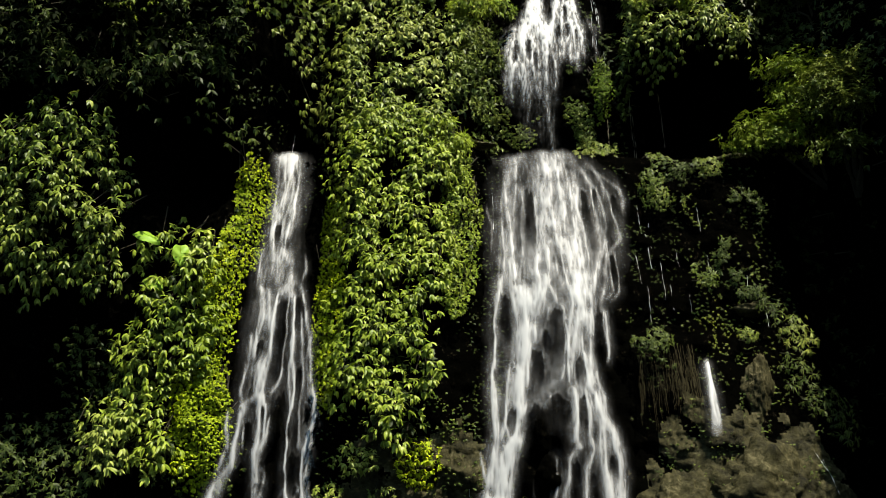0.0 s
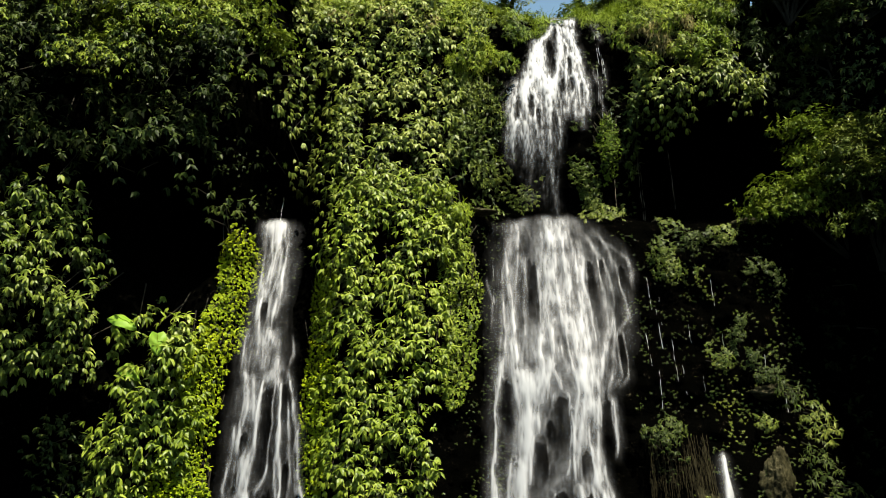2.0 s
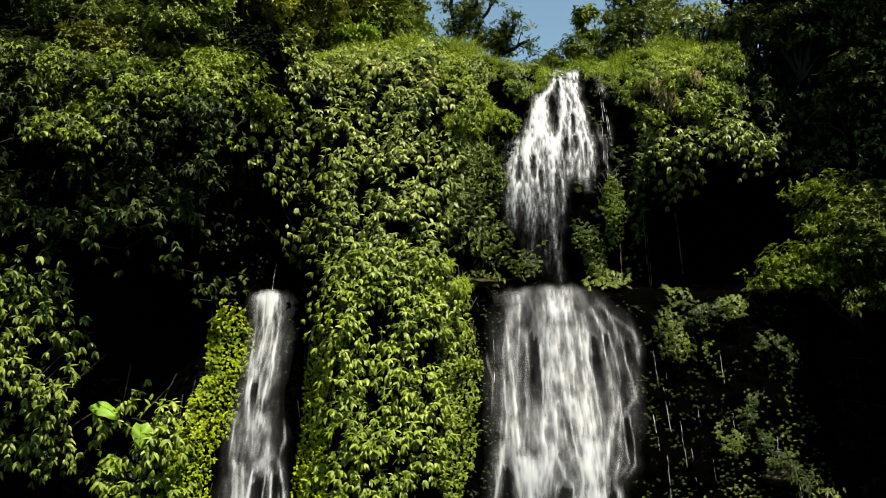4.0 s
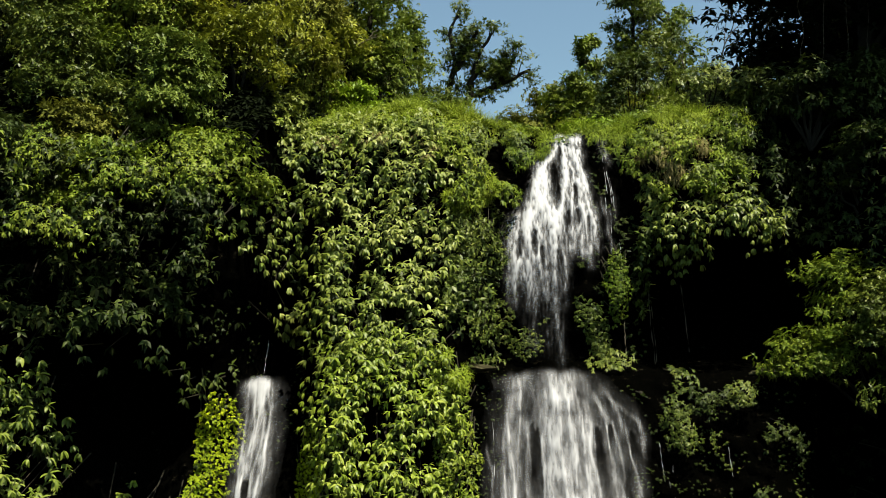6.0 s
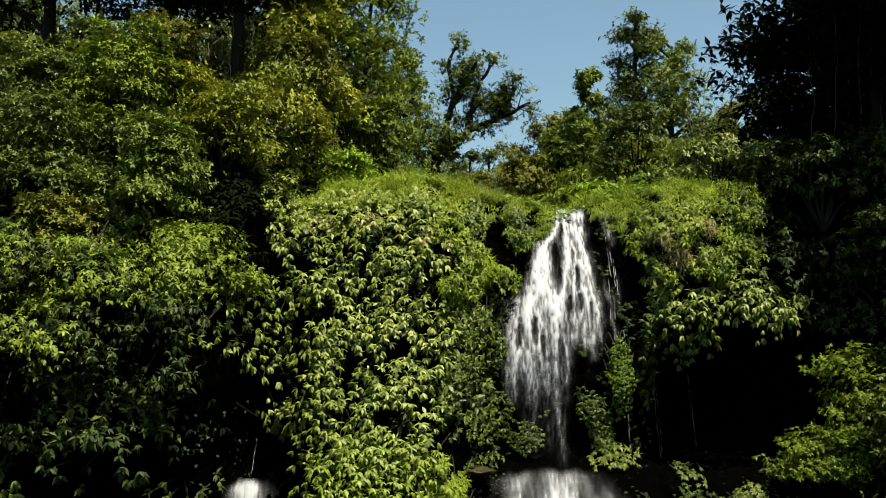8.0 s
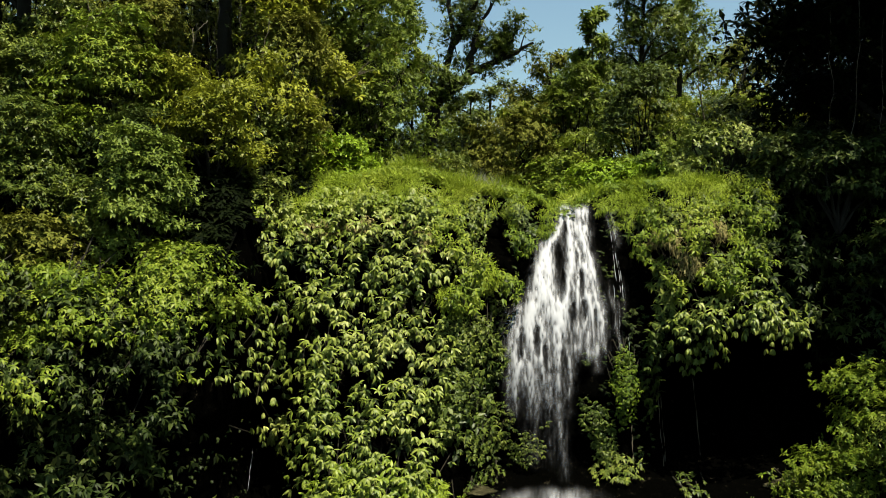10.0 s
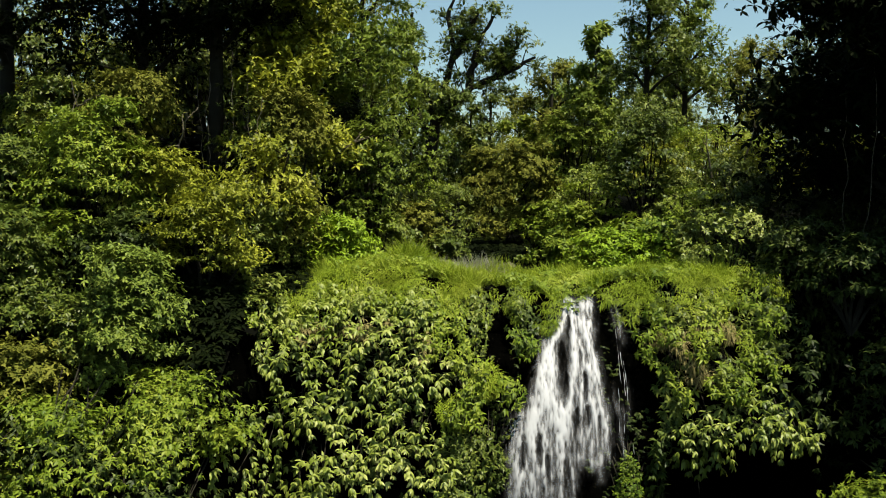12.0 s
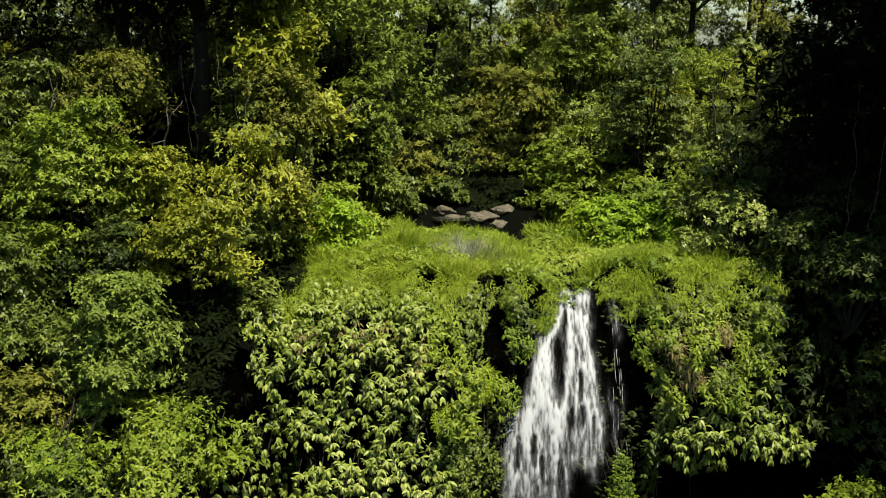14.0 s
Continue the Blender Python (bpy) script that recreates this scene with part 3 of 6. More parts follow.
lower_streams.append((3.21, 10.56, 0.323, 0.9,  3.22, 9.90, 0.347, 1.5,  3.27, 8.83, 0.336, 1.3,  3.16, 7.82, 0.325, 1.1,  3.20, 6.87, 0.315, 1.1,  3.29, 5.99, 0.196, 1.5,  3.10, 5.15, 0.110, 1.5,  2.95, 4.08, 0.095, 1.2))
lower_streams.append((3.56, 9.91, 0.158, 0.8,  3.47, 8.15, 0.179, 1,  3.59, 7.18, 0.174, 1.7,  3.46, 6.28, 0.197, 1.9,  3.50, 5.71, 0.167, 2,  3.46, 4.88, 0.165, 1.7,  3.49, 4.06, 0.217, 2.3,  3.65, 3.82, 0.136, 2.1,  3.72, 3.31, 0.121, 2,  3.86, 2.99, 0.121, 1.9,  4.01, 2.55, 0.121, 1.8,  4.08, 1.99, 0.107, 1.4,  4.02, 1.52, 0.134, 1.2,  3.96, 0.62, 0.133, 1))
lower_streams.append((3.66, 3.31, 0.067, 1.6,  3.67, 2.68, 0.067, 1.9,  3.67, 2.19, 0.080, 1.9,  3.75, 1.76, 0.107, 2,  3.79, 1.53, 0.120, 2,  3.77, 0.63, 0.120, 1.6))
lower_streams.append((3.05, 4.03, 0.068, 1.7,  3.09, 3.44, 0.054, 1.9,  2.98, 2.81, 0.067, 1.9,  3.07, 2.66, 0.067, 1.8,  2.86, 2.41, 0.053, 1.3,  2.80, 1.95, 0.040, 1.2,  2.72, 1.53, 0.053, 1.2,  2.64, 0.63, 0.053, 1))
lower_streams.append((3.34, 4.03, 0.081, 1.8,  3.39, 3.57, 0.054, 1.4,  3.36, 2.94, 0.053, 1.6,  3.39, 2.62, 0.053, 1.1,  3.25, 2.19, 0.053, 1.2,  3.19, 1.54, 0.053, 1.3,  3.12, 0.64, 0.053, 1))
lower_streams.append((2.93, 3.95, 0.054, 0.8,  3.08, 3.63, 0.040, 1,  2.95, 3.25, 0.040, 1.1,  2.81, 3.06, 0.040, 0.6))
lower_streams.append((3.26, 3.95, 0.041, 1.2,  3.23, 3.31, 0.040, 0.8,  3.25, 2.94, 0.027, 0.6))
lower_streams.append((3.51, 9.72, 0.047, 0.8,  3.62, 9.36, 0.047, 1.8,  3.60, 8.75, 0.046, 1.5,  3.62, 8.16, 0.045, 1.1,  3.63, 7.50, 0.059, 0.9))
lower_streams.append((3.72, 10.11, 0.096, 0.6,  3.98, 9.65, 0.063, 1.3,  4.14, 9.30, 0.055, 1.9,  4.20, 8.78, 0.062, 2,  4.21, 8.18, 0.061, 1.7,  4.05, 7.51, 0.059, 1.2,  3.86, 6.88, 0.072, 1,  3.67, 6.14, 0.085, 1.1))
lower_streams.append((3.98, 10.22, 0.097, 0.5,  4.29, 9.76, 0.048, 1.3,  4.36, 9.31, 0.047, 1.5,  4.36, 8.96, 0.039, 0.8))
lower_streams.append((4.10, 9.94, 0.064, 0.5,  4.54, 9.58, 0.063, 1.2,  4.81, 9.33, 0.055, 1.7,  4.89, 8.98, 0.047, 1.5,  4.87, 8.46, 0.039, 0.8))
lower_streams.append((4.47, 9.40, 0.039, 0.8,  4.50, 8.88, 0.047, 1,  4.64, 8.36, 0.046, 1.3,  4.67, 7.78, 0.045, 1.4,  4.41, 7.49, 0.045, 1.2,  4.30, 6.89, 0.044, 0.9,  4.28, 6.36, 0.072, 0.8,  3.98, 6.00, 0.113, 0.6))
lower_streams.append((4.00, 5.93, 0.056, 1.4,  4.01, 5.36, 0.056, 1.6,  3.94, 4.88, 0.055, 1.4,  3.88, 4.55, 0.055, 1))
lower_streams.append((4.27, 6.00, 0.199, 0.3,  3.80, 5.92, 0.070, 0.9,  3.67, 5.71, 0.056, 1.2,  3.61, 5.02, 0.055, 0.8))
lower_streams.append((4.16, 8.26, 0.045, 0.7,  4.25, 7.52, 0.044, 0.8,  4.07, 6.58, 0.057, 0.6,  3.83, 5.99, 0.085, 0.7))
lower_streams.append((4.63, 7.05, 0.022, 1.1,  4.93, 7.70, 0.023, 0.9,  4.88, 7.06, 0.022, 0.7))
lower_streams.append((2.11, 9.40, 0.078, 0.9,  2.14, 8.52, 0.045, 1,  2.07, 7.85, 0.044, 1.1,  2.00, 6.29, 0.071, 0.9,  2.17, 5.93, 0.084, 0.9))
lower_streams.append((2.47, 9.11, 0.077, 0.8,  2.39, 7.84, 0.059, 0.8,  2.33, 6.29, 0.071, 0.7))
lower_streams.append((3.02, 7.82, 0.266, 0.9,  2.66, 7.34, 0.044, 1.1,  2.62, 6.58, 0.057, 0.8,  2.79, 5.99, 0.070, 1.2,  2.59, 5.57, 0.056, 1.3,  2.41, 5.16, 0.055, 1.5,  2.34, 4.61, 0.055, 1.1,  2.19, 3.95, 0.054, 0.7))
lower_streams.append((2.97, 5.71, 0.070, 1.4,  2.99, 4.88, 0.069, 1.2,  3.00, 4.08, 0.081, 1.2))
lower_streams.append((2.00, 3.62, 0.054, 1.5,  1.86, 3.36, 0.067, 1.8,  1.72, 2.98, 0.080, 1.8))
lower_streams.append((1.85, 2.92, 0.054, 1.5,  1.75, 2.54, 0.067, 1.8))
lower_streams.append((2.35, 3.95, 0.041, 0.8,  2.66, 3.82, 0.040, 0.7,  2.88, 3.59, 0.040, 1))
lower_streams.append((2.36, 2.55, 0.067, 0.5,  2.41, 1.94, 0.053, 0.6,  2.37, 1.52, 0.066, 0.6,  2.33, 0.62, 0.053, 0.5))
lower_streams.append((1.19, 8.81, 0.025, 1.2,  1.29, 8.20, 0.024, 0.9,  1.23, 7.38, 0.020, 0.8))
lower_streams.append((0.86, 2.53, 0.027, 1,  0.93, 2.03, 0.040, 1.1,  1.00, 1.55, 0.053, 1.3))
lower_streams.append((1.65, 4.61, 0.069, 0.7,  1.52, 4.08, 0.068, 0.8,  1.48, 3.55, 0.041, 1,  1.43, 3.17, 0.040, 1.2,  1.56, 2.79, 0.067, 1.4))
lower_rocks = ((2.78, 5.92, 0.21, 1.90), (2.51, 5.40, 0.10, 0.55), (3.25, 4.75, 0.14, 0.66), (2.26, 4.95, 0.17, 1.07), (2.20, 3.66, 0.22, 1.14), (2.67, 3.89, 0.24, 0.77), (1.61, 3.53, 0.12, 0.64), (1.54, 6.30, 0.13, 1.41), (2.31, 9.30, 0.14, 1.70), (3.81, 9.28, 0.11, 1.21), (3.79, 5.85, 0.15, 1.77), (4.33, 7.36, 0.09, 1.07), (4.10, 9.30, 0.08, 0.53), (3.25, 3.82, 0.11, 0.89), (3.89, 2.49, 0.11, 0.49), (4.64, 9.15, 0.11, 0.70), (2.30, 3.05, 0.33, 1.49), (3.03, 2.38, 0.12, 0.73))
waterfall("waterfall", "broad white lower fall spreading over dark stepped rock", 5, 10.66, -0.3, lower_y, lower_streams, lower_rocks,
          weave=0.65, spray=0.45, drops=0.35, lumps=40, gain=0.36, thin=lambda z: 1 - 0.58 * smooth(6.0, 8.6, z) + 0.7 * (1 - smooth(3.0, 5.5, z)), crest=lambda x: 0.16 * ((x - 2.9) / 1.2) ** 2, veils=((2.6, 8.2, 1.25, 2.1, 0.55), (2.8, 10.2, 1.2, 0.42, 0.35), (2.3, 5.0, 1.0, 1.6, 0.35), (4.3, 8.4, 0.5, 1.5, 0.25)))
left_y = lambda x, z: soft_interp(z, (0, 3, 6, 9, 10.2), (21.9, 22.3, 23.1, 25.0, 26.1), 0.8) + 0 * x
left_streams = []
left_streams.append((-4.27, 10.49, 0.240, 1.6,  -4.22, 10.12, 0.238, 2.6,  -4.15, 9.49, 0.233, 1.7,  -4.13, 9.04, 0.245, 1.5,  -4.18, 8.52, 0.225, 1.3,  -4.20, 7.94, 0.236, 0.9,  -4.21, 7.47, 0.262, 1.2,  -4.21, 7.00, 0.316, 0.9,  -4.17, 6.48, 0.283, 0.8))
left_streams.append((-4.46, 10.53, 0.064, 0.5,  -4.49, 10.03, 0.063, 0.8,  -4.45, 9.31, 0.077, 1,  -4.43, 8.44, 0.075, 1.2,  -4.45, 7.94, 0.059, 1.7,  -4.43, 7.47, 0.073, 1.5))
left_streams.append((-4.11, 10.39, 0.128, 1,  -3.97, 9.49, 0.109, 0.8,  -3.87, 8.44, 0.120, 0.8,  -3.96, 7.94, 0.118, 1,  -3.97, 7.54, 0.102, 0.8))
left_streams.append((-4.53, 7.45, 0.146, 1.5,  -4.64, 7.16, 0.058, 1.6,  -4.59, 6.55, 0.057, 1.5,  -4.46, 6.33, 0.056, 2,  -4.38, 5.84, 0.049, 1.7,  -4.44, 5.28, 0.055, 1.5,  -4.44, 4.61, 0.069, 1.1))
left_streams.append((-4.07, 7.45, 0.145, 1.5,  -3.85, 7.08, 0.072, 1.5,  -3.75, 6.55, 0.071, 1.4,  -3.94, 6.38, 0.113, 1.8,  -4.03, 5.91, 0.084, 1.3,  -4.10, 5.28, 0.097, 1.3,  -4.21, 4.75, 0.110, 1.2,  -4.28, 4.48, 0.150, 1.8,  -4.27, 3.95, 0.163, 1.8,  -4.26, 3.70, 0.136, 1.4))
left_streams.append((-3.81, 6.44, 0.085, 1.5,  -3.65, 6.12, 0.056, 1.6,  -3.60, 5.70, 0.055, 2,  -3.57, 4.88, 0.061, 1.6,  -3.57, 4.48, 0.068, 1.6,  -3.50, 3.95, 0.068, 1.6,  -3.52, 3.57, 0.061, 1.8,  -3.69, 3.18, 0.054, 2,  -3.74, 2.68, 0.054, 1.8,  -3.82, 2.18, 0.054, 1.7,  -3.69, 1.99, 0.040, 1.5,  -3.57, 1.78, 0.053, 1.4,  -3.52, 1.44, 0.080, 1.5,  -3.49, 0.59, 0.080, 1.2))
left_streams.append((-3.54, 6.55, 0.113, 0.5,  -3.34, 5.98, 0.042, 1.1,  -3.28, 5.56, 0.041, 1.5,  -3.18, 5.28, 0.041, 1.8,  -3.15, 4.61, 0.041, 1.6,  -3.12, 3.95, 0.054, 1.7,  -2.98, 3.31, 0.067, 2,  -3.08, 2.99, 0.067, 1.9,  -3.14, 2.43, 0.107, 1.9,  -3.16, 1.93, 0.093, 1.7,  -3.16, 1.44, 0.120, 1.7,  -3.16, 0.59, 0.120, 1.4))
left_streams.append((-3.44, 5.77, 0.028, 1.4,  -3.35, 5.15, 0.034, 1.1,  -3.28, 3.83, 0.027, 0.8,  -3.26, 3.06, 0.027, 1,  -3.29, 2.55, 0.067, 0.9,  -3.33, 2.18, 0.067, 0.6))
left_streams.append((-4.30, 3.89, 0.109, 1.3,  -4.57, 3.63, 0.082, 1.8,  -4.70, 3.18, 0.068, 1.9,  -4.82, 2.68, 0.068, 1.9,  -4.88, 2.24, 0.095, 1.8,  -5.12, 1.87, 0.122, 1.6,  -5.26, 1.51, 0.163, 1.7,  -5.42, 0.59, 0.163, 1.4))
left_streams.append((-4.25, 3.89, 0.082, 1.3,  -4.30, 3.31, 0.054, 1.6,  -4.31, 2.81, 0.067, 1.8,  -4.36, 2.55, 0.094, 1.9,  -4.31, 1.93, 0.081, 1.6,  -4.24, 1.44, 0.081, 1.4,  -4.20, 0.59, 0.081, 1.1))
left_streams.append((-4.20, 3.95, 0.054, 1.2,  -4.09, 3.44, 0.054, 1.6,  -4.14, 2.99, 0.054, 1.5,  -4.22, 2.62, 0.054, 1.7,  -4.28, 2.37, 0.067, 1.4))
left_streams.append((-4.62, 3.25, 0.041, 0.6,  -4.45, 2.99, 0.041, 1.2,  -4.36, 2.62, 0.040, 1.6))
left_streams.append((-5.00, 3.50, 0.027, 1.3,  -5.00, 3.06, 0.034, 1.2,  -4.92, 2.68, 0.034, 1.2,  -5.01, 2.37, 0.054, 1.1,  -5.19, 1.99, 0.054, 1))
left_streams.append((-3.97, 3.38, 0.027, 1.3,  -4.06, 2.93, 0.040, 1.1,  -4.19, 2.55, 0.040, 1))
left_streams.append((-4.24, 2.30, 0.040, 0.8,  -4.03, 1.99, 0.040, 1.2,  -4.12, 1.69, 0.054, 1.2,  -4.20, 1.44, 0.067, 1,  -4.22, 0.59, 0.054, 0.8))
left_streams.append((-3.36, 1.87, 0.040, 1.2,  -3.48, 1.71, 0.053, 1.6,  -3.60, 1.44, 0.080, 1.5,  -3.59, 0.59, 0.080, 1.2))
left_streams.append((-4.58, 5.28, 0.055, 1,  -4.60, 4.61, 0.055, 0.9,  -4.68, 3.95, 0.068, 0.7,  -4.63, 3.63, 0.054, 0.9))
left_streams.append((-3.48, 7.31, 0.022, 1.2,  -3.42, 6.85, 0.028, 1.1,  -3.46, 6.55, 0.042, 0.9))
left_streams.append((-4.29, 6.41, 0.056, 1,  -4.23, 5.70, 0.070, 1,  -4.24, 5.15, 0.069, 1))
left_rocks = ((-3.89, 6.19, 0.15, 2.17), (-3.51, 6.19, 0.08, 0.84), (-3.78, 3.83, 0.22, 1.89), (-4.49, 3.25, 0.12, 0.76), (-4.63, 2.30, 0.16, 0.74), (-3.93, 2.55, 0.16, 0.75), (-4.18, 3.57, 0.05, 0.51), (-3.41, 2.55, 0.19, 0.99), (-4.34, 5.15, 0.08, 0.40), (-3.39, 4.48, 0.08, 0.78), (-4.24, 8.19, 0.09, 0.64))
waterfall("waterfall", "narrow white fall in a dark slot between green banks", 7, 10.42, -0.3, left_y, left_streams, left_rocks,
          weave=0.7, spray=0.25, drops=0.45, lumps=36, gain=0.5, thin=lambda z: 1 - 0.55 * smooth(5.0, 7.5, z) + 0.5 * smooth(9.5, 10.2, z), veils=((-4.1, 8.8, 0.5, 1.4, 0.3), (-4.1, 6.6, 0.55, 1.0, 0.22), (-4.3, 4.6, 0.5, 1.3, 0.15)))
side_y = lambda x, z: front(x, z) - 0.5
waterfall("cascade", "short white cascade spouting over a brown rock ledge", 9, 4.75, 2.9, side_y,
          ((6.33, 4.75, 0.05, 2.5, 6.30, 4.0, 0.07, 2.6, 6.25, 2.92, 0.1, 2.4),), (), weave=0.5, spray=0.2, drops=0.2, tiers=2)


# ---- plants on the face ----
def patch_points(rng, seed, cell, blobs, lump, lump_size, ragged=0.35):
    """Places spread over some ovals (x, z, rx, rz, bulge) of the face, about one per cell: place, outward way."""
    b = np.array(blobs, float)
    x0, x1 = (b[:, 0] - b[:, 2]).min() - 0.5, (b[:, 0] + b[:, 2]).max() + 0.5
    z0, z1 = (b[:, 1] - b[:, 3]).min() - 0.5, (b[:, 1] + b[:, 3]).max() + 0.5
    gx, gz = np.meshgrid(np.arange(x0, x1, cell), np.arange(z0, z1, cell), indexing="ij")
    gx = gx + 0.5 * cell * (np.arange(gz.shape[1]) % 2)[None]
    x, z = (gx + rng.uniform(-0.5, 0.5, gx.shape) * cell).ravel(), (gz + rng.uniform(-0.5, 0.5, gz.shape) * cell).ravel()

    def field(x, z):
        q = np.full_like(x, 9.0)
        best = np.zeros_like(x)
        for cx, cz, rx, rz, h in blobs:
            r = ((x - cx) / rx) ** 2 + ((z - cz) / rz) ** 2
            q = np.minimum(q, r)
            best = np.maximum(best, h * np.sqrt(np.clip(1.1 - r, 0.02, None)))
        return q, best

    def skin(x, z):
        return front(x, z) - field(x, z)[1] - lump * (0.5 + 0.5 * ripple(x, z, seed + 9, 3, lump_size))
    keep = field(x, z)[0] + ragged * ripple(x, z, seed + 2, 3, 0.7) + rng.normal(0, 0.12, len(x)) < 1
    x, z = x[keep], z[keep]
    y = skin(x, z)
    e = 0.12
    dx, dz = (skin(x + e, z) - skin(x - e, z)) / (2 * e), (skin(x, z + e) - skin(x, z - e)) / (2 * e)
    out = unit(np.stack((np.clip(dx, -1.5, 1.5), -np.ones_like(x), np.clip(dz, -1.5, 1.5)), -1))
    return np.stack((x, y, z), -1), out


def wall_plant(name, label, category, seed, blobs, cell, length, mat, width=0.42, count=6, hang=0.6, lump=0.35, depth=0.3, sections=1, droop=0.35, lump_size=0.6, arch=0.45, under=True, ragged=0.35, spread=0.8, gaps=None):
    rng = np.random.RandomState(seed)
    p, o = patch_points(rng, seed, cell, blobs, lump, lump_size, ragged)
    if gaps is not None:
        # bare hollows between the sprays
        keep = ripple(p[:, 0], p[:, 2], seed + 9, 3, lump_size) > gaps
        p, o = p[keep], o[keep]
    n = len(p)
    p = p + o * rng.uniform(-depth, depth * 0.6, n)[:, None]
    thing = empty(name, tuple(float(v) for v in p.mean(0)), label, category, kind="stuff")
    part("foliage", rosettes(rng, p, o, count, length, length * width, hang, spread, droop=droop, sections=sections, arch=arch), mat, thing)
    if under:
        # inner leaves close to the rock, their shade put into a darker leaf colour
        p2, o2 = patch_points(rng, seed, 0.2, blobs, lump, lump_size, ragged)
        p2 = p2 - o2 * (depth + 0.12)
        part("inner_foliage", rosettes(rng, p2, o2, 5, 0.2, 0.09, 0.5), M_DARK if mat is M_DIM else M_DIM, thing)
    pieces = []
    for i in rng.choice(n, max(6, n // 14)):
        x, y, z = p[i]
        zz = np.linspace(z, max(min(z + (rng.uniform(0.3, 0.9) if under else 0.05), 16.4), z), 5)
        xx = x + np.linspace(0, rng.normal(0, 0.2 if under else 0.05), 5)
        yy = np.linspace(y, float(front(xx[-1], zz[-1])) + 0.1, 5)
        pieces.append(tube(np.stack((xx, yy, zz), -1), np.linspace(0.008, 0.02, 5), 4))
    part("vine_stem", joined(pieces), M_BARK, thing)
    return thing


VINE = "large drooping-leaved climber covering the cliff in sunlit green"
big = dict(width=0.4, count=6, hang=0.85, sections=2, arch=0.8, droop=0.3, lump=0.75, lump_size=0.55, spread=0.75, gaps=-0.5)
wall_plant("climbing_vine", VINE, "vine", 11, [(-1.4, 5.2, 1.35, 1.9, 0.5), (-1.2, 7.6, 1.5, 2.0, 0.6), (-1.5, 9.8, 1.6, 1.8, 0.6), (-0.5, 9.6, 1.1, 1.7, 0.5)], 0.125, 0.165, M_FRESH, **dict(big, gaps=-0.6))
wall_plant("climbing_vine", VINE, "vine", 12, [(-2.6, 12.2, 1.6, 1.7, 0.5), (-1.1, 11.9, 1.3, 1.6, 0.5), (-2.8, 14.0, 1.7, 1.6, 0.4), (-0.8, 13.9, 1.4, 1.6, 0.4), (-1.9, 15.9, 1.9, 1.5, 0.4), (-0.6, 15.9, 1.2, 1.4, 0.4), (-3.2, 16.2, 0.9, 1.0, 0.4)], 0.145, 0.17, M_VINE, **dict(big, gaps=-0.3))
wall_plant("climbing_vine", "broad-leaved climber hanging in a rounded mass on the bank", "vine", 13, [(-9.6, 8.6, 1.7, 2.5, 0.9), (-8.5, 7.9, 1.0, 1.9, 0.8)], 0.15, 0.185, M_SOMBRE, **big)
wall_plant("climbing_vine", "broad-leaved climber trailing down beside the narrow fall", "vine", 14, [(-6.2, 7.0, 1.0, 1.1, 0.4), (-6.5, 5.4, 1.2, 1.3, 0.4), (-7.1, 4.0, 0.8, 1.1, 0.4), (-6.6, 2.6, 0.6, 0.7, 0.4)], 0.145, 0.19, M_FRESH, **dict(big, gaps=-0.6))
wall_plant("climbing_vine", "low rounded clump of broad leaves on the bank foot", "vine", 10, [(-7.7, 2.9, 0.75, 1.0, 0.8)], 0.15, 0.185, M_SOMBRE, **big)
# leaf colours paint the bank's light and shade: dim thicket, near-black sprays, bright mound
wall_plant("hanging_thicket", "dense leafy thicket with shade-dimmed green on the bank", "thicket", 15, [(-8.4, 14.6, 2.4, 1.3, 0.6), (-10.6, 14.2, 1.6, 1.8, 0.6), (-5.4, 13.9, 1.2, 1.3, 0.5), (-6.8, 14.0, 1.6, 1.2, 0.6), (-12.2, 14, 1.4, 3.0, 0.5)], 0.13, 0.14, M_DIM, lump=1.1, depth=0.3, lump_size=0.5, gaps=-0.05)
wall_plant("hanging_thicket", "sparse leafy sprays painted shade-dark under the thicket", "thicket", 25, [(-7.4, 12.2, 2.4, 1.1, 0.5), (-9.8, 12.3, 1.6, 1.1, 0.5), (-5.2, 12.2, 0.8, 1.2, 0.4)], 0.3, 0.2, M_DARK, lump=0.7, depth=0.5)
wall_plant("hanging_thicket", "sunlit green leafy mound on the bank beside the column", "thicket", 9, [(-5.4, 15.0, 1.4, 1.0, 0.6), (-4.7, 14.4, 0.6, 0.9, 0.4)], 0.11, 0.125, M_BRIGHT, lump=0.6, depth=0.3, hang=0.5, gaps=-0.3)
wall_plant("small_leaved_creeper", "bright yellow-green small-leaved creeper on the bank edge", "creeper", 16, [(-4.95, 9.0, 0.42, 1.0, 0.2), (-5.05, 7.6, 0.42, 0.9, 0.2), (-5.45, 6.0, 0.55, 1.2, 0.3), (-5.7, 3.4, 0.72, 1.7, 0.3)], 0.062, 0.08, M_CREEPER, width=0.6, count=5, hang=0.75, arch=0.8, lump=0.28, depth=0.07, lump_size=0.3, ragged=0.2)
wall_plant("small_leaved_creeper", "bright yellow-green small-leaved creeper along the column edge", "creeper", 17, [(-2.8, 5.6, 0.42, 2.2, 0.3), (-2.85, 8.0, 0.36, 1.4, 0.2)], 0.062, 0.08, M_CREEPER, width=0.6, count=5, hang=0.75, arch=0.8, lump=0.25, depth=0.07, lump_size=0.3, ragged=0.2)
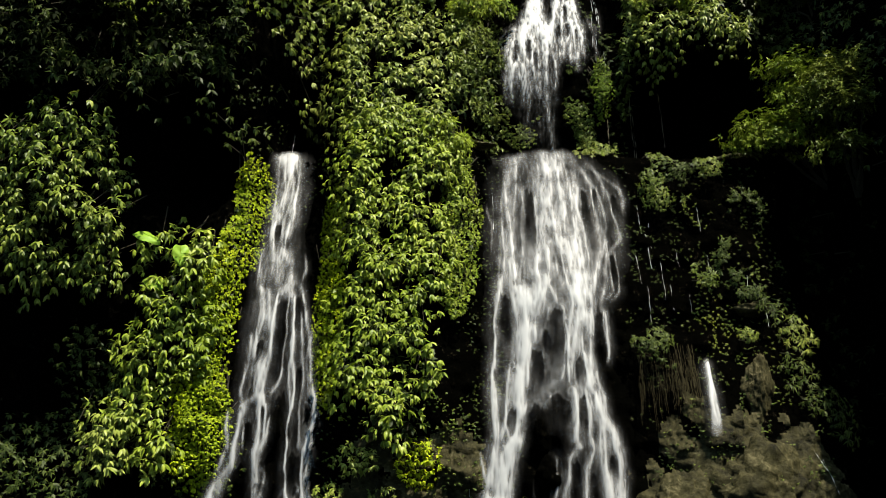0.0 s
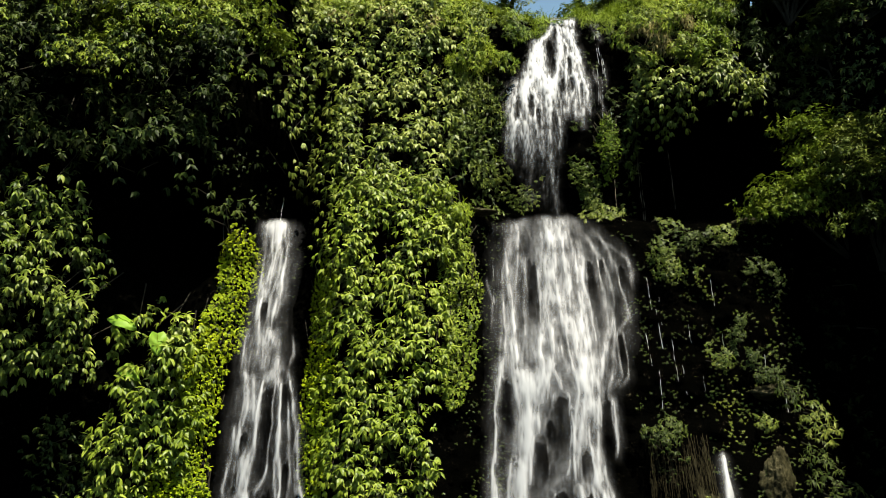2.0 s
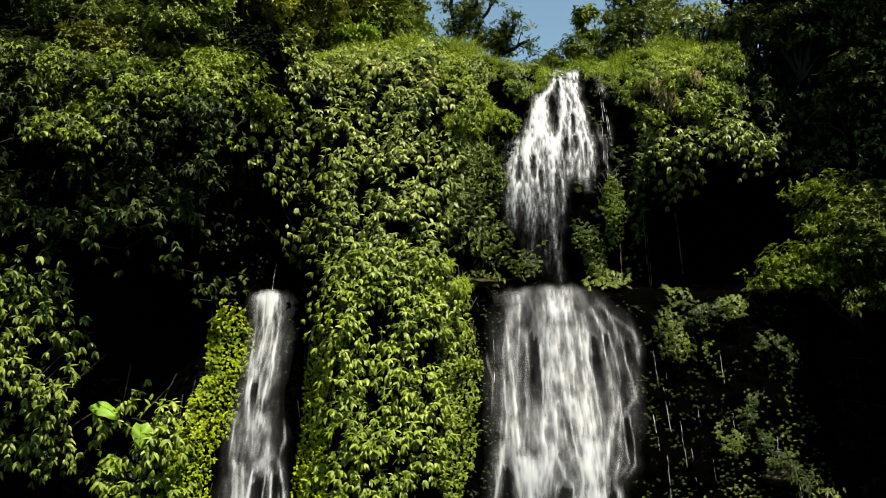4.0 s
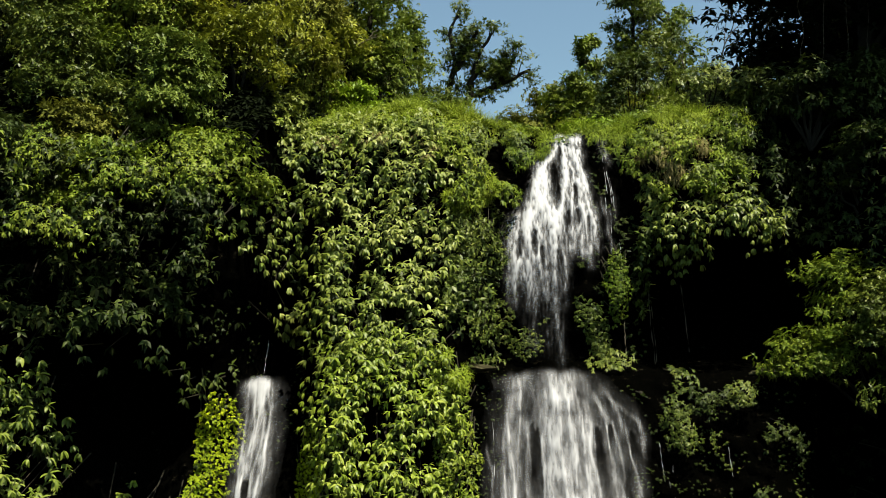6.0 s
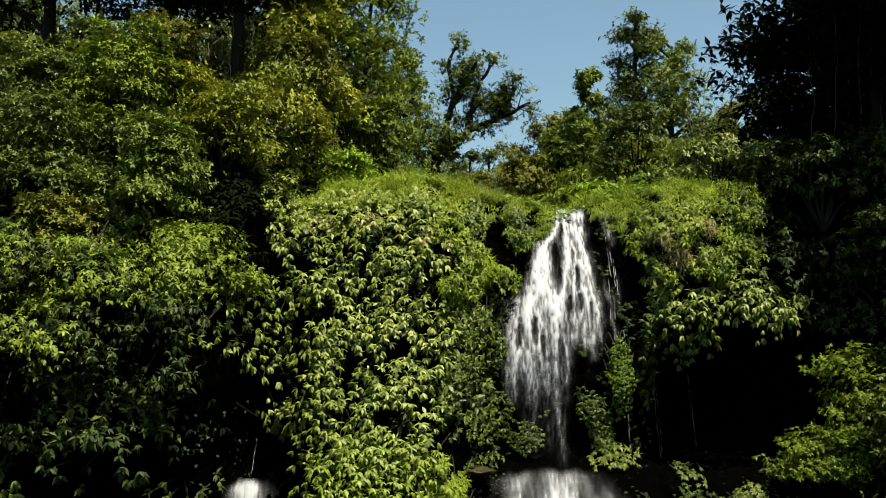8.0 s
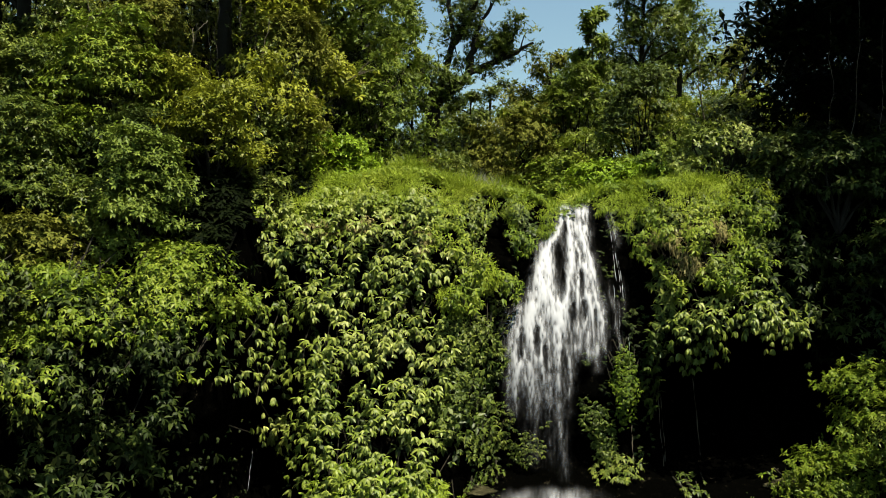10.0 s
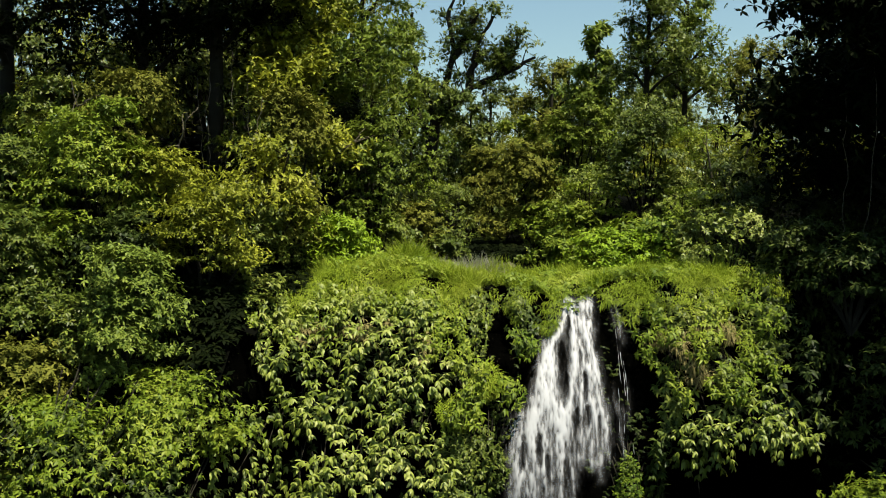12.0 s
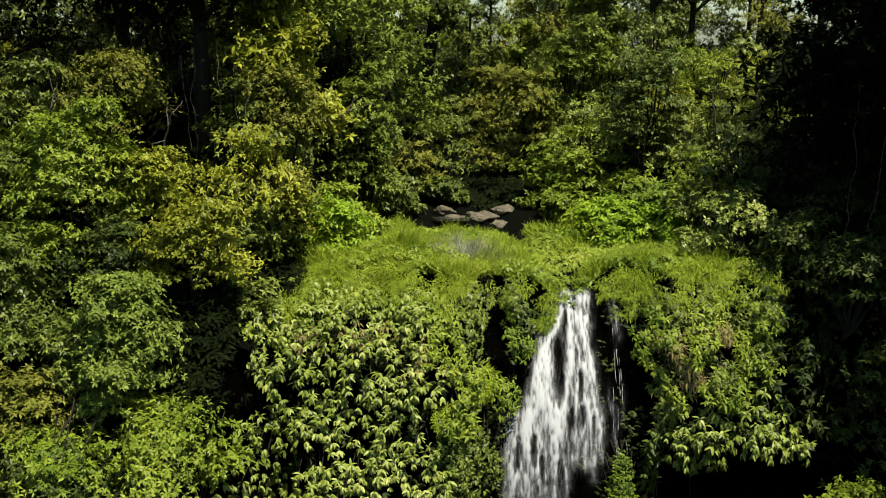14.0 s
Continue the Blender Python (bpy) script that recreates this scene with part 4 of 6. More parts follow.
wall_plant("small_leaved_creeper", "mid-green small-leaved creeper on the shaded column side", "creeper", 18, [(0.5, 8.2, 0.5, 1.7, 0.3), (0.3, 6.4, 0.4, 0.8, 0.3), (0.3, 10.0, 0.5, 0.7, 0.2)], 0.085, 0.10, M_BRIGHT, width=0.55, count=5, hang=0.4, depth=0.1, lump_size=0.35)
wall_plant("small_leaved_creeper", "tuft of bright green fern on the column shoulder", "creeper", 8, [(-0.3, 10.9, 0.35, 0.3, 0.45), (-0.1, 10.3, 0.25, 0.4, 0.35)], 0.10, 0.16, M_GRASS, width=0.2, count=7, hang=0.3, depth=0.1)
wall_plant("fern_cover", "green leafy cover beside the upper fall", "ferns", 19, [(1.0, 13.6, 0.6, 1.0, 0.3), (1.2, 12.2, 0.55, 0.6, 0.4), (0.7, 12.6, 0.5, 0.8, 0.3)], 0.20, 0.20, M_TREE, depth=0.2)
wall_plant("fern_cover", "bright green mossy grass cushions under the rim", "ferns", 7, [(0.9, 15.4, 0.6, 0.9, 0.5), (2.3, 16.5, 0.4, 0.6, 0.4), (0.9, 16.7, 0.6, 0.4, 0.3), (1.9, 15.3, 0.3, 0.6, 0.35), (0.3, 16.5, 0.7, 0.5, 0.2)], 0.1, 0.15, M_BRIGHT, width=0.36, count=6, hang=0.5, depth=0.15, lump_size=0.4, lump=0.9, gaps=-0.1)
wall_plant("small_leaved_creeper", "green creeper pillar hanging beside the upper fall", "creeper", 20, [(4.75, 12.7, 0.32, 1.0, 0.35)], 0.062, 0.075, M_BRIGHT, width=0.6, count=5, hang=0.75, arch=0.8, depth=0.08, ragged=0.2)
wall_plant("small_leaved_creeper", "trailing green creeper on the hollow's edge", "creeper", 6, [(5.55, 13.2, 0.28, 1.4, 0.35), (5.7, 15.0, 0.35, 0.9, 0.3)], 0.15, 0.18, M_TREE, count=6, hang=0.6, depth=0.15)
wall_plant("climbing_vine", "leafy climber overhanging a dark hollow in the cliff", "vine", 21, [(6.7, 14.2, 1.0, 0.8, 0.7), (7.8, 14.6, 1.2, 0.9, 0.9), (8.5, 14.4, 0.6, 0.7, 0.8), (6.3, 13.6, 0.4, 0.7, 0.5)], 0.14, 0.17, M_VINE, **big)
wall_plant("fern_cover", "bright green grassy cushions on the slope above the hollow", "ferns", 22, [(6.3, 16.4, 1.3, 0.9, 0.4), (7.3, 15.7, 1.2, 0.7, 0.5), (5.95, 15.8, 0.4, 0.9, 0.3), (7.6, 16.9, 1.2, 0.6, 0.3)], 0.1, 0.15, M_BRIGHT, width=0.36, count=6, hang=0.45, depth=0.15, lump_size=0.45, lump=0.9, gaps=-0.1)
for i, blob in enumerate(((6.0, 9.2, 0.55, 0.9, 0.3), (6.6, 9.9, 0.5, 0.5, 0.3), (7.5, 7.2, 0.4, 0.7, 0.25), (6.7, 6.9, 0.35, 0.45, 0.25), (7.8, 6.2, 0.4, 0.4, 0.3), (8.2, 8.8, 0.5, 0.5, 0.2), (7.6, 5.2, 0.35, 0.4, 0.2), (5.2, 5.0, 0.5, 0.5, 0.35), (5.2, 10.1, 0.3, 0.25, 0.2), (7.4, 10.0, 0.4, 0.35, 0.2))):
    wall_plant("fern_clump", "green fern clump rooted on dark dripping rock", "fern", 70 + i, [blob], 0.075, 0.095, M_DIM if i % 3 else M_TREE, count=6, depth=0.15, under=False, ragged=0.7, gaps=-0.1)
for i, blob in enumerate(((8.8, 5.3, 0.5, 0.6, 0.5), (8.6, 4.2, 0.35, 0.8, 0.3), (9.3, 3.4, 0.5, 0.7, 0.4), (8.3, 5.9, 0.35, 0.3, 0.4))):
    wall_plant("fern_clump", "bright fern fronds on the rock beside the cascade", "fern", 90 + i, [blob], 0.14, 0.14, M_TREE if i == 0 else M_DIM, count=8, width=0.2, depth=0.2, under=False)
for i, blob in enumerate(((-2.0, 2.4, 0.5, 0.4, 0.2), (-0.6, 2.3, 0.5, 0.6, 0.2), (-2.6, 1.5, 0.35, 0.35, 0.4), (-1.3, 1.5, 0.4, 0.3, 0.3))):
    wall_plant("fern_clump", "small green fern clump on dark rock at the column foot", "fern", 100 + i, [blob], 0.11, 0.11, M_CREEPER if i in (1, 4) else M_TREE if i % 2 else M_VINE, count=6, depth=0.12, under=False)
wall_plant("climbing_vine", "leafy spray hanging under the column", "vine", 5, [(-1.0, 3.2, 0.6, 0.5, 0.6)], 0.14, 0.18, M_FRESH, **big)
# side wall and shoulder: shade is painted into near-black and dim leaves
wall_plant("hanging_thicket", "leafy cover painted shade-dark on the wall beside the cliff", "thicket", 24, [(11.2, 7, 1.2, 6.0, 0.4)], 0.3, 0.2, M_DARK, under=False)
wall_plant("hanging_thicket", "leafy cover with shade-dimmed green on the shoulder", "thicket", 26, [(10.0, 16.4, 1.6, 2.2, 0.5), (9.6, 18.2, 1.4, 1.4, 0.4), (10.6, 13.6, 1.2, 1.4, 0.4)], 0.17, 0.17, M_DIM, lump=0.7, depth=0.3, gaps=-0.1)
wall_plant("hanging_thicket", "leafy cover with shade-dimmed green on the side wall", "thicket", 27, [(11.3, 15.5, 1.0, 2.5, 0.4), (11.9, 13.2, 0.8, 2.2, 0.4), (11.2, 11.0, 0.7, 1.6, 0.3)], 0.15, 0.15, M_DIM, lump=0.6, depth=0.3, gaps=-0.05, under=False)
wall_plant("small_leaved_creeper", "wet green moss and creeper behind the thin upper fall", "creeper", 28, [(2.3, 11.6, 0.6, 0.7, 0.05), (3.9, 12.3, 0.35, 1.2, 0.1), (4.1, 11.0, 0.5, 0.4, 0.1)], 0.09, 0.09, M_TREE, width=0.5, count=5, hang=0.8, depth=0.06, lump=0.08, gaps=-0.1, under=False)
wall_plant("hanging_thicket", "dim green undergrowth at the bank foot", "thicket", 4, [(-9.6, 1.8, 1.6, 1.6, 0.4), (-8.6, 4.5, 1.0, 1.0, 0.2)], 0.15, 0.14, M_DIM, under=False)

for i, blobs in enumerate(([(-3.3, 17.2, 0.8, 0.4, 0.3), (-2.0, 17.55, 1.2, 0.35, 0.3), (-0.6, 17.6, 1.2, 0.32, 0.3)], [(0.6, 17.35, 0.9, 0.35, 0.3), (1.35, 17.25, 0.35, 0.3, 0.3), (2.4, 17.1, 0.45, 0.5, 0.3), (2.95, 16.9, 0.3, 0.5, 0.25)], [(5.2, 17.2, 0.7, 0.5, 0.3), (6.6, 17.5, 1.3, 0.45, 0.35), (8.0, 17.6, 1.2, 0.5, 0.4), (4.55, 17.25, 0.3, 0.25, 0.2)])):
    wall_plant("grass_fringe", "bright green grass hanging over the rim of the cliff", "grass", 120 + i, blobs, 0.07, 0.17, M_GRASS, width=0.07, count=8, hang=0.8, depth=0.1, lump=0.45, lump_size=0.45, arch=0.9, under=True, gaps=-0.3)
wall_plant("climbing_vine", "drooping-leaved climber reaching over the rim", "vine", 125, [(-2.7, 17.2, 0.8, 0.45, 0.5), (-1.5, 17.35, 0.7, 0.4, 0.55), (-0.3, 17.2, 0.7, 0.45, 0.5), (-3.6, 17.0, 0.5, 0.5, 0.4)], 0.13, 0.165, M_VINE, **big)
wall_plant("climbing_vine", "dry brownish creeper leaves near the rim", "vine", 126, [(-0.6, 16.3, 0.75, 0.55, 0.45), (-2.9, 16.6, 0.5, 0.35, 0.4), (-1.7, 16.7, 0.8, 0.3, 0.4)], 0.13, 0.17, M_BROWN, width=0.3, count=6, hang=0.9, depth=0.15, gaps=-0.1)
wall_plant("grass_fringe", "dry straw-brown grass hanging on the slope", "grass", 129, [(5.9, 16.3, 0.55, 0.4, 0.5), (7.0, 16.6, 0.6, 0.3, 0.5), (6.3, 15.5, 0.3, 0.6, 0.45)], 0.08, 0.2, M_BROWN, width=0.1, count=7, hang=0.9, depth=0.12, lump=0.6, lump_size=0.4, arch=0.8, under=False, gaps=0.0)
# shoulder cover by the hollow, its shade carried by the dim leaf colour
wall_plant("fern_cover", "leafy cover with shade-dimmed green on the shoulder by the hollow", "ferns", 127, [(9.0, 15.6, 0.9, 1.3, 0.4), (9.6, 17.2, 1.2, 1.0, 0.4), (10.6, 15.4, 1.0, 1.6, 0.4)], 0.22, 0.22, M_DIM, depth=0.25, gaps=-0.1)
# near-black leaves paint the slot's shade over its lit rock
wall_plant("hanging_thicket", "leaves painted shade-dark lining the slot above the narrow fall", "thicket", 128, [(-4.3, 15.8, 0.7, 1.3, 0.3), (-4.0, 17.2, 0.8, 0.6, 0.3)], 0.26, 0.18, M_DARK, under=False)
for i, blob in enumerate(((1.2, 10.75, 0.5, 0.2, 0.25), (6.2, 10.5, 0.4, 0.2, 0.2), (8.6, 10.5, 0.5, 0.2, 0.2), (4.6, 10.8, 0.5, 0.25, 0.2), (4.2, 11.6, 0.35, 0.7, 0.15))):
    wall_plant("fern_clump", "dark green ferns along the wet ledge", "fern", 130 + i, [blob], 0.1, 0.11, M_TREE, count=6, depth=0.12, under=False)


def specks(name, label, seed, x0, x1, z0, z1, n, mat, length=0.09, off=0.02):
    """Scattered small plants in the cracks of bare rock."""
    rng = np.random.RandomState(seed)
    cx, cz = rng.uniform(x0, x1, n), rng.uniform(z0, z1, n)
    k = rng.randint(2, 9, n)
    x = np.repeat(cx, k) + rng.normal(0, 0.10, k.sum())
    z = np.repeat(cz, k) + rng.normal(0, 0.13, k.sum())
    p = np.stack((x, rough_front(x, z) - off, z), -1)
    o = np.tile(np.array((0.0, -1.0, 0.35)), (len(p), 1))
    tagged(mesh_object(name, *rosettes(rng, p, o, 5, length, length * 0.42, 0.8, 0.8, sections=0, arch=0.7), mat), label, "plants", kind="stuff")


specks("rock_plants", "tiny green plants in cracks of black rock", 140, 0.7, 1.9, 1.0, 10.4, 45, M_DIM, 0.06)
specks("rock_plants", "tiny dry plants in cracks of black rock", 141, 0.4, 1.9, 1.0, 6.0, 30, M_DIM, 0.06)
specks("rock_plants", "tiny green plants on the dripping wall", 142, 4.9, 8.8, 4.2, 10.3, 60, M_DIM, 0.06)
specks("rock_plants", "small yellowish plants on the dripping wall", 143, 6.6, 8.6, 4.4, 9.0, 45, M_TREE, 0.06)
specks("rock_plants", "tiny dry plants on the wet foot of the cliff", 144, 4.6, 9.0, 1.2, 4.6, 60, M_DIM, 0.05, 0.18)
specks("rock_plants", "tiny plants on rock under the column", 145, -3.0, 1.0, 0.8, 3.6, 60, M_TREE, 0.05)
specks("rock_plants", "tiny green plants on rock under the bank", 146, -7.0, -4.8, 0.6, 3.0, 60, M_TREE)
specks("rock_plants", "tiny green plants beside the upper fall", 147, 4.2, 5.6, 10.8, 16.8, 50, M_DIM)
specks("rock_plants", "tiny green plants on dark rock beside the upper fall", 148, 0.9, 2.0, 10.8, 15.0, 70, M_TREE)
for i, blobs in enumerate(([(-2.6, 17.0, 0.6, 0.5, 0.4), (-3.7, 16.9, 0.5, 0.6, 0.4)], [(-1.2, 17.3, 0.7, 0.4, 0.4), (0.3, 17.0, 0.6, 0.5, 0.4)], [(1.1, 16.6, 0.5, 0.8, 0.4), (2.2, 16.9, 0.4, 0.6, 0.35)], [(5.9, 16.9, 0.5, 0.5, 0.4), (7.0, 17.0, 0.7, 0.6, 0.4), (8.2, 16.9, 0.7, 0.7, 0.4)])):
    wall_plant("rim_bush", "small-leaved green bush spilling over the grassy rim", "bush", 150 + i, blobs, 0.10, 0.12, M_TREE if i > 1 else M_BRIGHT, width=0.5, count=6, hang=0.5, depth=0.15, lump=0.5, lump_size=0.35, under=False, ragged=0.6, gaps=-0.3)

wall_plant("hanging_thicket", "leafy green sprays hanging beside the dark hollow", "thicket", 160, [(-5.9, 11.3, 1.1, 0.7, 1.6), (-5.1, 10.6, 0.45, 1.0, 1.2), (-6.9, 11.4, 0.7, 0.7, 1.2)], 0.17, 0.18, M_DIM, lump=0.6, depth=0.3, gaps=-0.1, under=False)
specks("rock_plants", "tiny green leaves dotting the dripping black wall", 149, 4.6, 9.2, 4.0, 10.4, 110, M_DIM, 0.06)
specks("rock_plants", "tiny green leaves dotting black rock beside the broad fall", 151, 0.5, 1.6, 3.0, 10.6, 70, M_DIM, 0.05)
specks("rock_plants", "tiny leaves and moss tufts on the shaded slot walls", 152, -5.2, -3.0, 8.0, 12.0, 60, M_DIM, 0.07)
wall_plant("small_leaved_creeper", "dark-green small-leaved creeper beside the upper fall", "creeper", 161, [(0.7, 14.3, 0.6, 0.8, 0.35), (1.3, 13.4, 0.5, 0.9, 0.35), (0.6, 12.4, 0.6, 1.0, 0.3), (1.3, 11.6, 0.4, 0.5, 0.35)], 0.09, 0.11, M_TREE, width=0.5, count=6, hang=0.6, arch=0.7, lump=0.5, lump_size=0.4, depth=0.12, gaps=-0.2)
wall_plant("grass_tuft", "bright lime-green grass tuft on the column's flank", "grass", 162, [(0.2, 10.9, 0.22, 0.22, 0.5), (0.5, 10.4, 0.2, 0.25, 0.4), (0.6, 14.9, 0.5, 0.35, 0.5), (1.2, 15.5, 0.4, 0.4, 0.5)], 0.07, 0.2, M_GRASS, width=0.1, count=8, hang=0.5, depth=0.08, arch=1.0, under=False)
wall_plant("rim_bush", "dark small-leaved cushion on the slope above the hollow", "bush", 163, [(6.9, 15.8, 0.9, 0.45, 0.75), (8.0, 16.1, 0.6, 0.4, 0.6), (6.0, 16.8, 0.5, 0.3, 0.5)], 0.085, 0.1, M_TREE, width=0.5, count=6, hang=0.5, depth=0.12, lump=0.4, lump_size=0.35, ragged=0.5, gaps=-0.4)
wall_plant("grass_tuft", "lime-green grass tufts standing on the rim", "grass", 164, [(-2.4, 17.75, 0.5, 0.2, 0.3), (-0.9, 17.85, 0.6, 0.2, 0.3), (0.6, 17.6, 0.4, 0.2, 0.3), (6.9, 17.85, 0.7, 0.2, 0.3), (5.4, 17.5, 0.35, 0.2, 0.3)], 0.065, 0.32, M_GRASS, width=0.04, count=9, hang=0.15, depth=0.15, arch=1.2, under=False)
specks("rock_plants", "tiny yellow-green plants on the brown rock ledge", 165, 5.0, 8.8, 1.0, 3.8, 50, M_TREE, 0.05, 0.2)
specks("rock_plants", "tiny yellow-green plants on rock beside the broad fall", 166, -0.8, 1.1, 1.0, 4.0, 40, M_TREE, 0.05, 0.18)
# lit parts of the upper bank, painted with the brighter leaf colour
wall_plant("hanging_thicket", "layered leafy cover painted sunlit-bright on the upper bank", "thicket", 167, [(-8.6, 15.2, 2.0, 0.8, 0.8), (-10.7, 15.2, 1.4, 0.9, 0.8), (-6.8, 14.7, 1.2, 0.7, 0.7), (-7.6, 13.6, 1.6, 0.5, 0.9)], 0.12, 0.13, M_BRIGHT, lump=1.0, depth=0.25, gaps=0.0, under=False)


# ---- big single leaves and hanging things ----
def taro_leaf(label, place, length, way, up):
    """A broad heart-shaped leaf on a stalk."""
    n, m = 15, 9
    t, s = np.linspace(0, 1, n)[:, None], np.linspace(-1, 1, m)[None]
    half = 0.42 * length * np.sqrt(np.clip(np.sin(math.pi * np.clip(t * 0.93 + 0.07, 0, 1)), 0, 1)) * (1.12 - 0.55 * t)
    a = unit(np.array(way, float))
    side = unit(np.cross(a, np.array(up, float)))
    face = np.cross(side, a)
    back = 0.16 * length * np.abs(s) ** 1.5 * (1 - t)
    P = (t * length - back)[..., None] * a + (half * s)[..., None] * side + (-0.10 * length * s ** 2 - 0.14 * length * t ** 2 + 0.012 * np.sin(14 * t + 5 * np.abs(s)))[..., None] * face
    thing = empty("taro_leaf", place, label, "leaf", group="taro leaves")
    blade = part("blade", (P.reshape(-1, 3) + np.array(place), grid_faces(n, m)), M_TARO, thing)
    part("midrib", tube(P[:, m // 2] + np.array(place) + 0.004 * face, np.linspace(0.012, 0.004, n), 5), M_LIME, blade, "pale raised midrib")
    q = np.array(place, float)
    end = np.array((q[0] + 0.15, float(front(q[0] + 0.15, q[2] - 0.5)) + 0.1, q[2] - 0.5))
    k = np.linspace(0, 1, 8)[:, None]
    part("stalk", tube(q * (1 - k) + end * k + np.array((0, 0, 0.12)) * np.sin(k * math.pi), np.linspace(0.012, 0.022, 8), 6), M_BRIGHT, thing)


taro_leaf("large bright green heart-shaped taro leaf held flat", (-7.3, 22.75, 7.72), 0.62, (1.0, -0.3, -0.38), (0, -0.42, 0.9))
taro_leaf("large green heart-shaped taro leaf hanging down", (-6.15, 22.2, 7.3), 0.5, (0.1, -0.4, -0.9), (0.2, -0.9, 0.3))
taro_leaf("yellowing heart-shaped taro leaf tilted sideways", (-7.0, 22.6, 6.6), 0.5, (0.8, -0.4, -0.5), (0, -0.6, 0.7))


def strands(name, label, category, seed, spots, mat, radius, wander=0.06, kind=""):
    """Thin hanging strands: x, z of the top, length, y set before the face."""
    rng = np.random.RandomState(seed)
    for x, z, length, off in spots:
        zz = np.linspace(z, z - length, 14)
        xx = x + np.cumsum(rng.normal(0, wander, 14)) * 0.35
        yy = np.minimum.accumulate(front(xx, zz) - off) if off < 0.5 else np.linspace(float(front(x, z)) + 0.05, float(front(x, z)) - off, 14)
        v, f = tube(np.stack((xx, yy, zz), -1), radius * np.clip(rng.uniform(-0.5, 1.3, 14), 0.06, 1.3), 5)
        tagged(mesh_object(name, v, f, mat), label, category, group=label.split(" ")[-1] + " on the cliff", kind=kind)


_, _, _, foam_p = material("trickle_water")
M_TRICKLE = bpy.data.materials["trickle_water"]
foam_p.inputs["Base Color"].default_value = (0.45, 0.47, 0.48, 1)
foam_p.inputs["Roughness"].default_value = 0.3
strands("water_trickle", "thin white water trickle running down dark rock", "trickle", 5,
        ((1.35, 9.3, 1.2, 0.05), (5.4, 8.0, 1.0, 0.05), (5.7, 7.3, 1.1, 0.05), (5.9, 6.6, 0.7, 0.05), (6.9, 8.9, 0.8, 0.05), (8.0, 7.0, 0.9, 0.05), (5.05, 7.4, 0.8, 0.05), (5.2, 6.5, 0.9, 0.05), (6.4, 6.4, 0.5, 0.05), (0.6, 2.2, 1.3, 0.05), (-5.1, 3.4, 0.9, 0.05), (8.3, 6.0, 0.5, 0.05), (8.5, 2.7, 0.5, 0.75), (8.7, 2.4, 0.7, 0.8), (4.62, 16.6, 1.3, 0.2), (4.7, 16.0, 1.0, 0.2), (4.56, 15.2, 1.2, 0.2), (-4.35, 11.3, 0.9, 0.6)), M_TRICKLE, 0.006, 0.02)
strands("water_trickle", "thin white water trickle running down dark rock", "trickle", 7,
        ((5.3, 8.9, 0.9, 0.05), (5.55, 8.4, 0.8, 0.05), (5.8, 8.1, 0.6, 0.05), (6.2, 7.6, 0.5, 0.05), (4.75, 15.8, 0.9, 0.2), (4.66, 14.6, 1.0, 0.2), (4.85, 14.0, 0.8, 0.2), (7.0, 7.4, 0.5, 0.05)), M_TRICKLE, 0.006, 0.02)
strands("liana", "thin pale liana hanging in front of the dark hollow", "liana", 6,
        ((5.75, 13.2, 2.6, 0.6), (5.9, 12.6, 1.9, 0.7), (6.6, 13.4, 2.4, 0.8), (4.9, 11.8, 0.9, 0.3)), M_TWIG, 0.012, 0.03)
rng = np.random.RandomState(44)
pieces = []
for _ in range(170):
    x, z = rng.uniform(4.7, 6.15), rng.uniform(4.0, 5.1)
    zz = np.linspace(z, z - rng.uniform(0.2, 1.2), 7)
    xx = x + np.cumsum(rng.normal(0, 0.016, 7))
    pieces.append(tube(np.stack((xx, front(xx, zz) - 0.12 - rng.uniform(0, 0.15), zz), -1), np.linspace(0.005, 0.002, 7) * rng.uniform(0.5, 1.8), 3))
tagged(mesh_object("hanging_roots", *joined(pieces), M_ROOT), "curtain of brown hanging roots over a wet ledge", "roots", kind="stuff")


# ---- boulders ----
def boulder(name, label, seed, place, size, mat, group=""):
    bm = bmesh.new()
    bmesh.ops.create_icosphere(bm, subdivisions=5 if max(size) > 1.0 else 4, radius=1.0)
    off = Vector((seed * 3.1, seed * 1.7, 0))
    for v in bm.verts:
        p = v.co.copy()
        k = 1 + 0.22 * noise.noise(p * 1.3 + off)
        # broken faces
        for i in range(12):
            a = Vector((math.sin(seed * 5.3 + i * 2.4), math.cos(seed * 1.3 + i * 1.9), math.sin(i * 1.1 + seed * 2.7))).normalized()
            d = p.dot(a) * k
            if d > 0.66:
                k *= 0.66 / d
        k *= 1 + 0.14 * noise.noise(p * 3.5 + off) + 0.13 * noise.noise(p * 7 + off) + 0.09 * noise.noise(p * 16 + off) + 0.05 * noise.noise(p * 34 + off)
        v.co = Vector((p.x * size[0], p.y * size[1], p.z * size[2])) * k
    me = bpy.data.meshes.new(name)
    bm.to_mesh(me)
    bm.free()
    for q in me.polygons:
        q.use_smooth = True
    me.materials.append(mat)
    ob = new(name, me)
    ob.location = place
    return tagged(ob, label, "boulder", group)


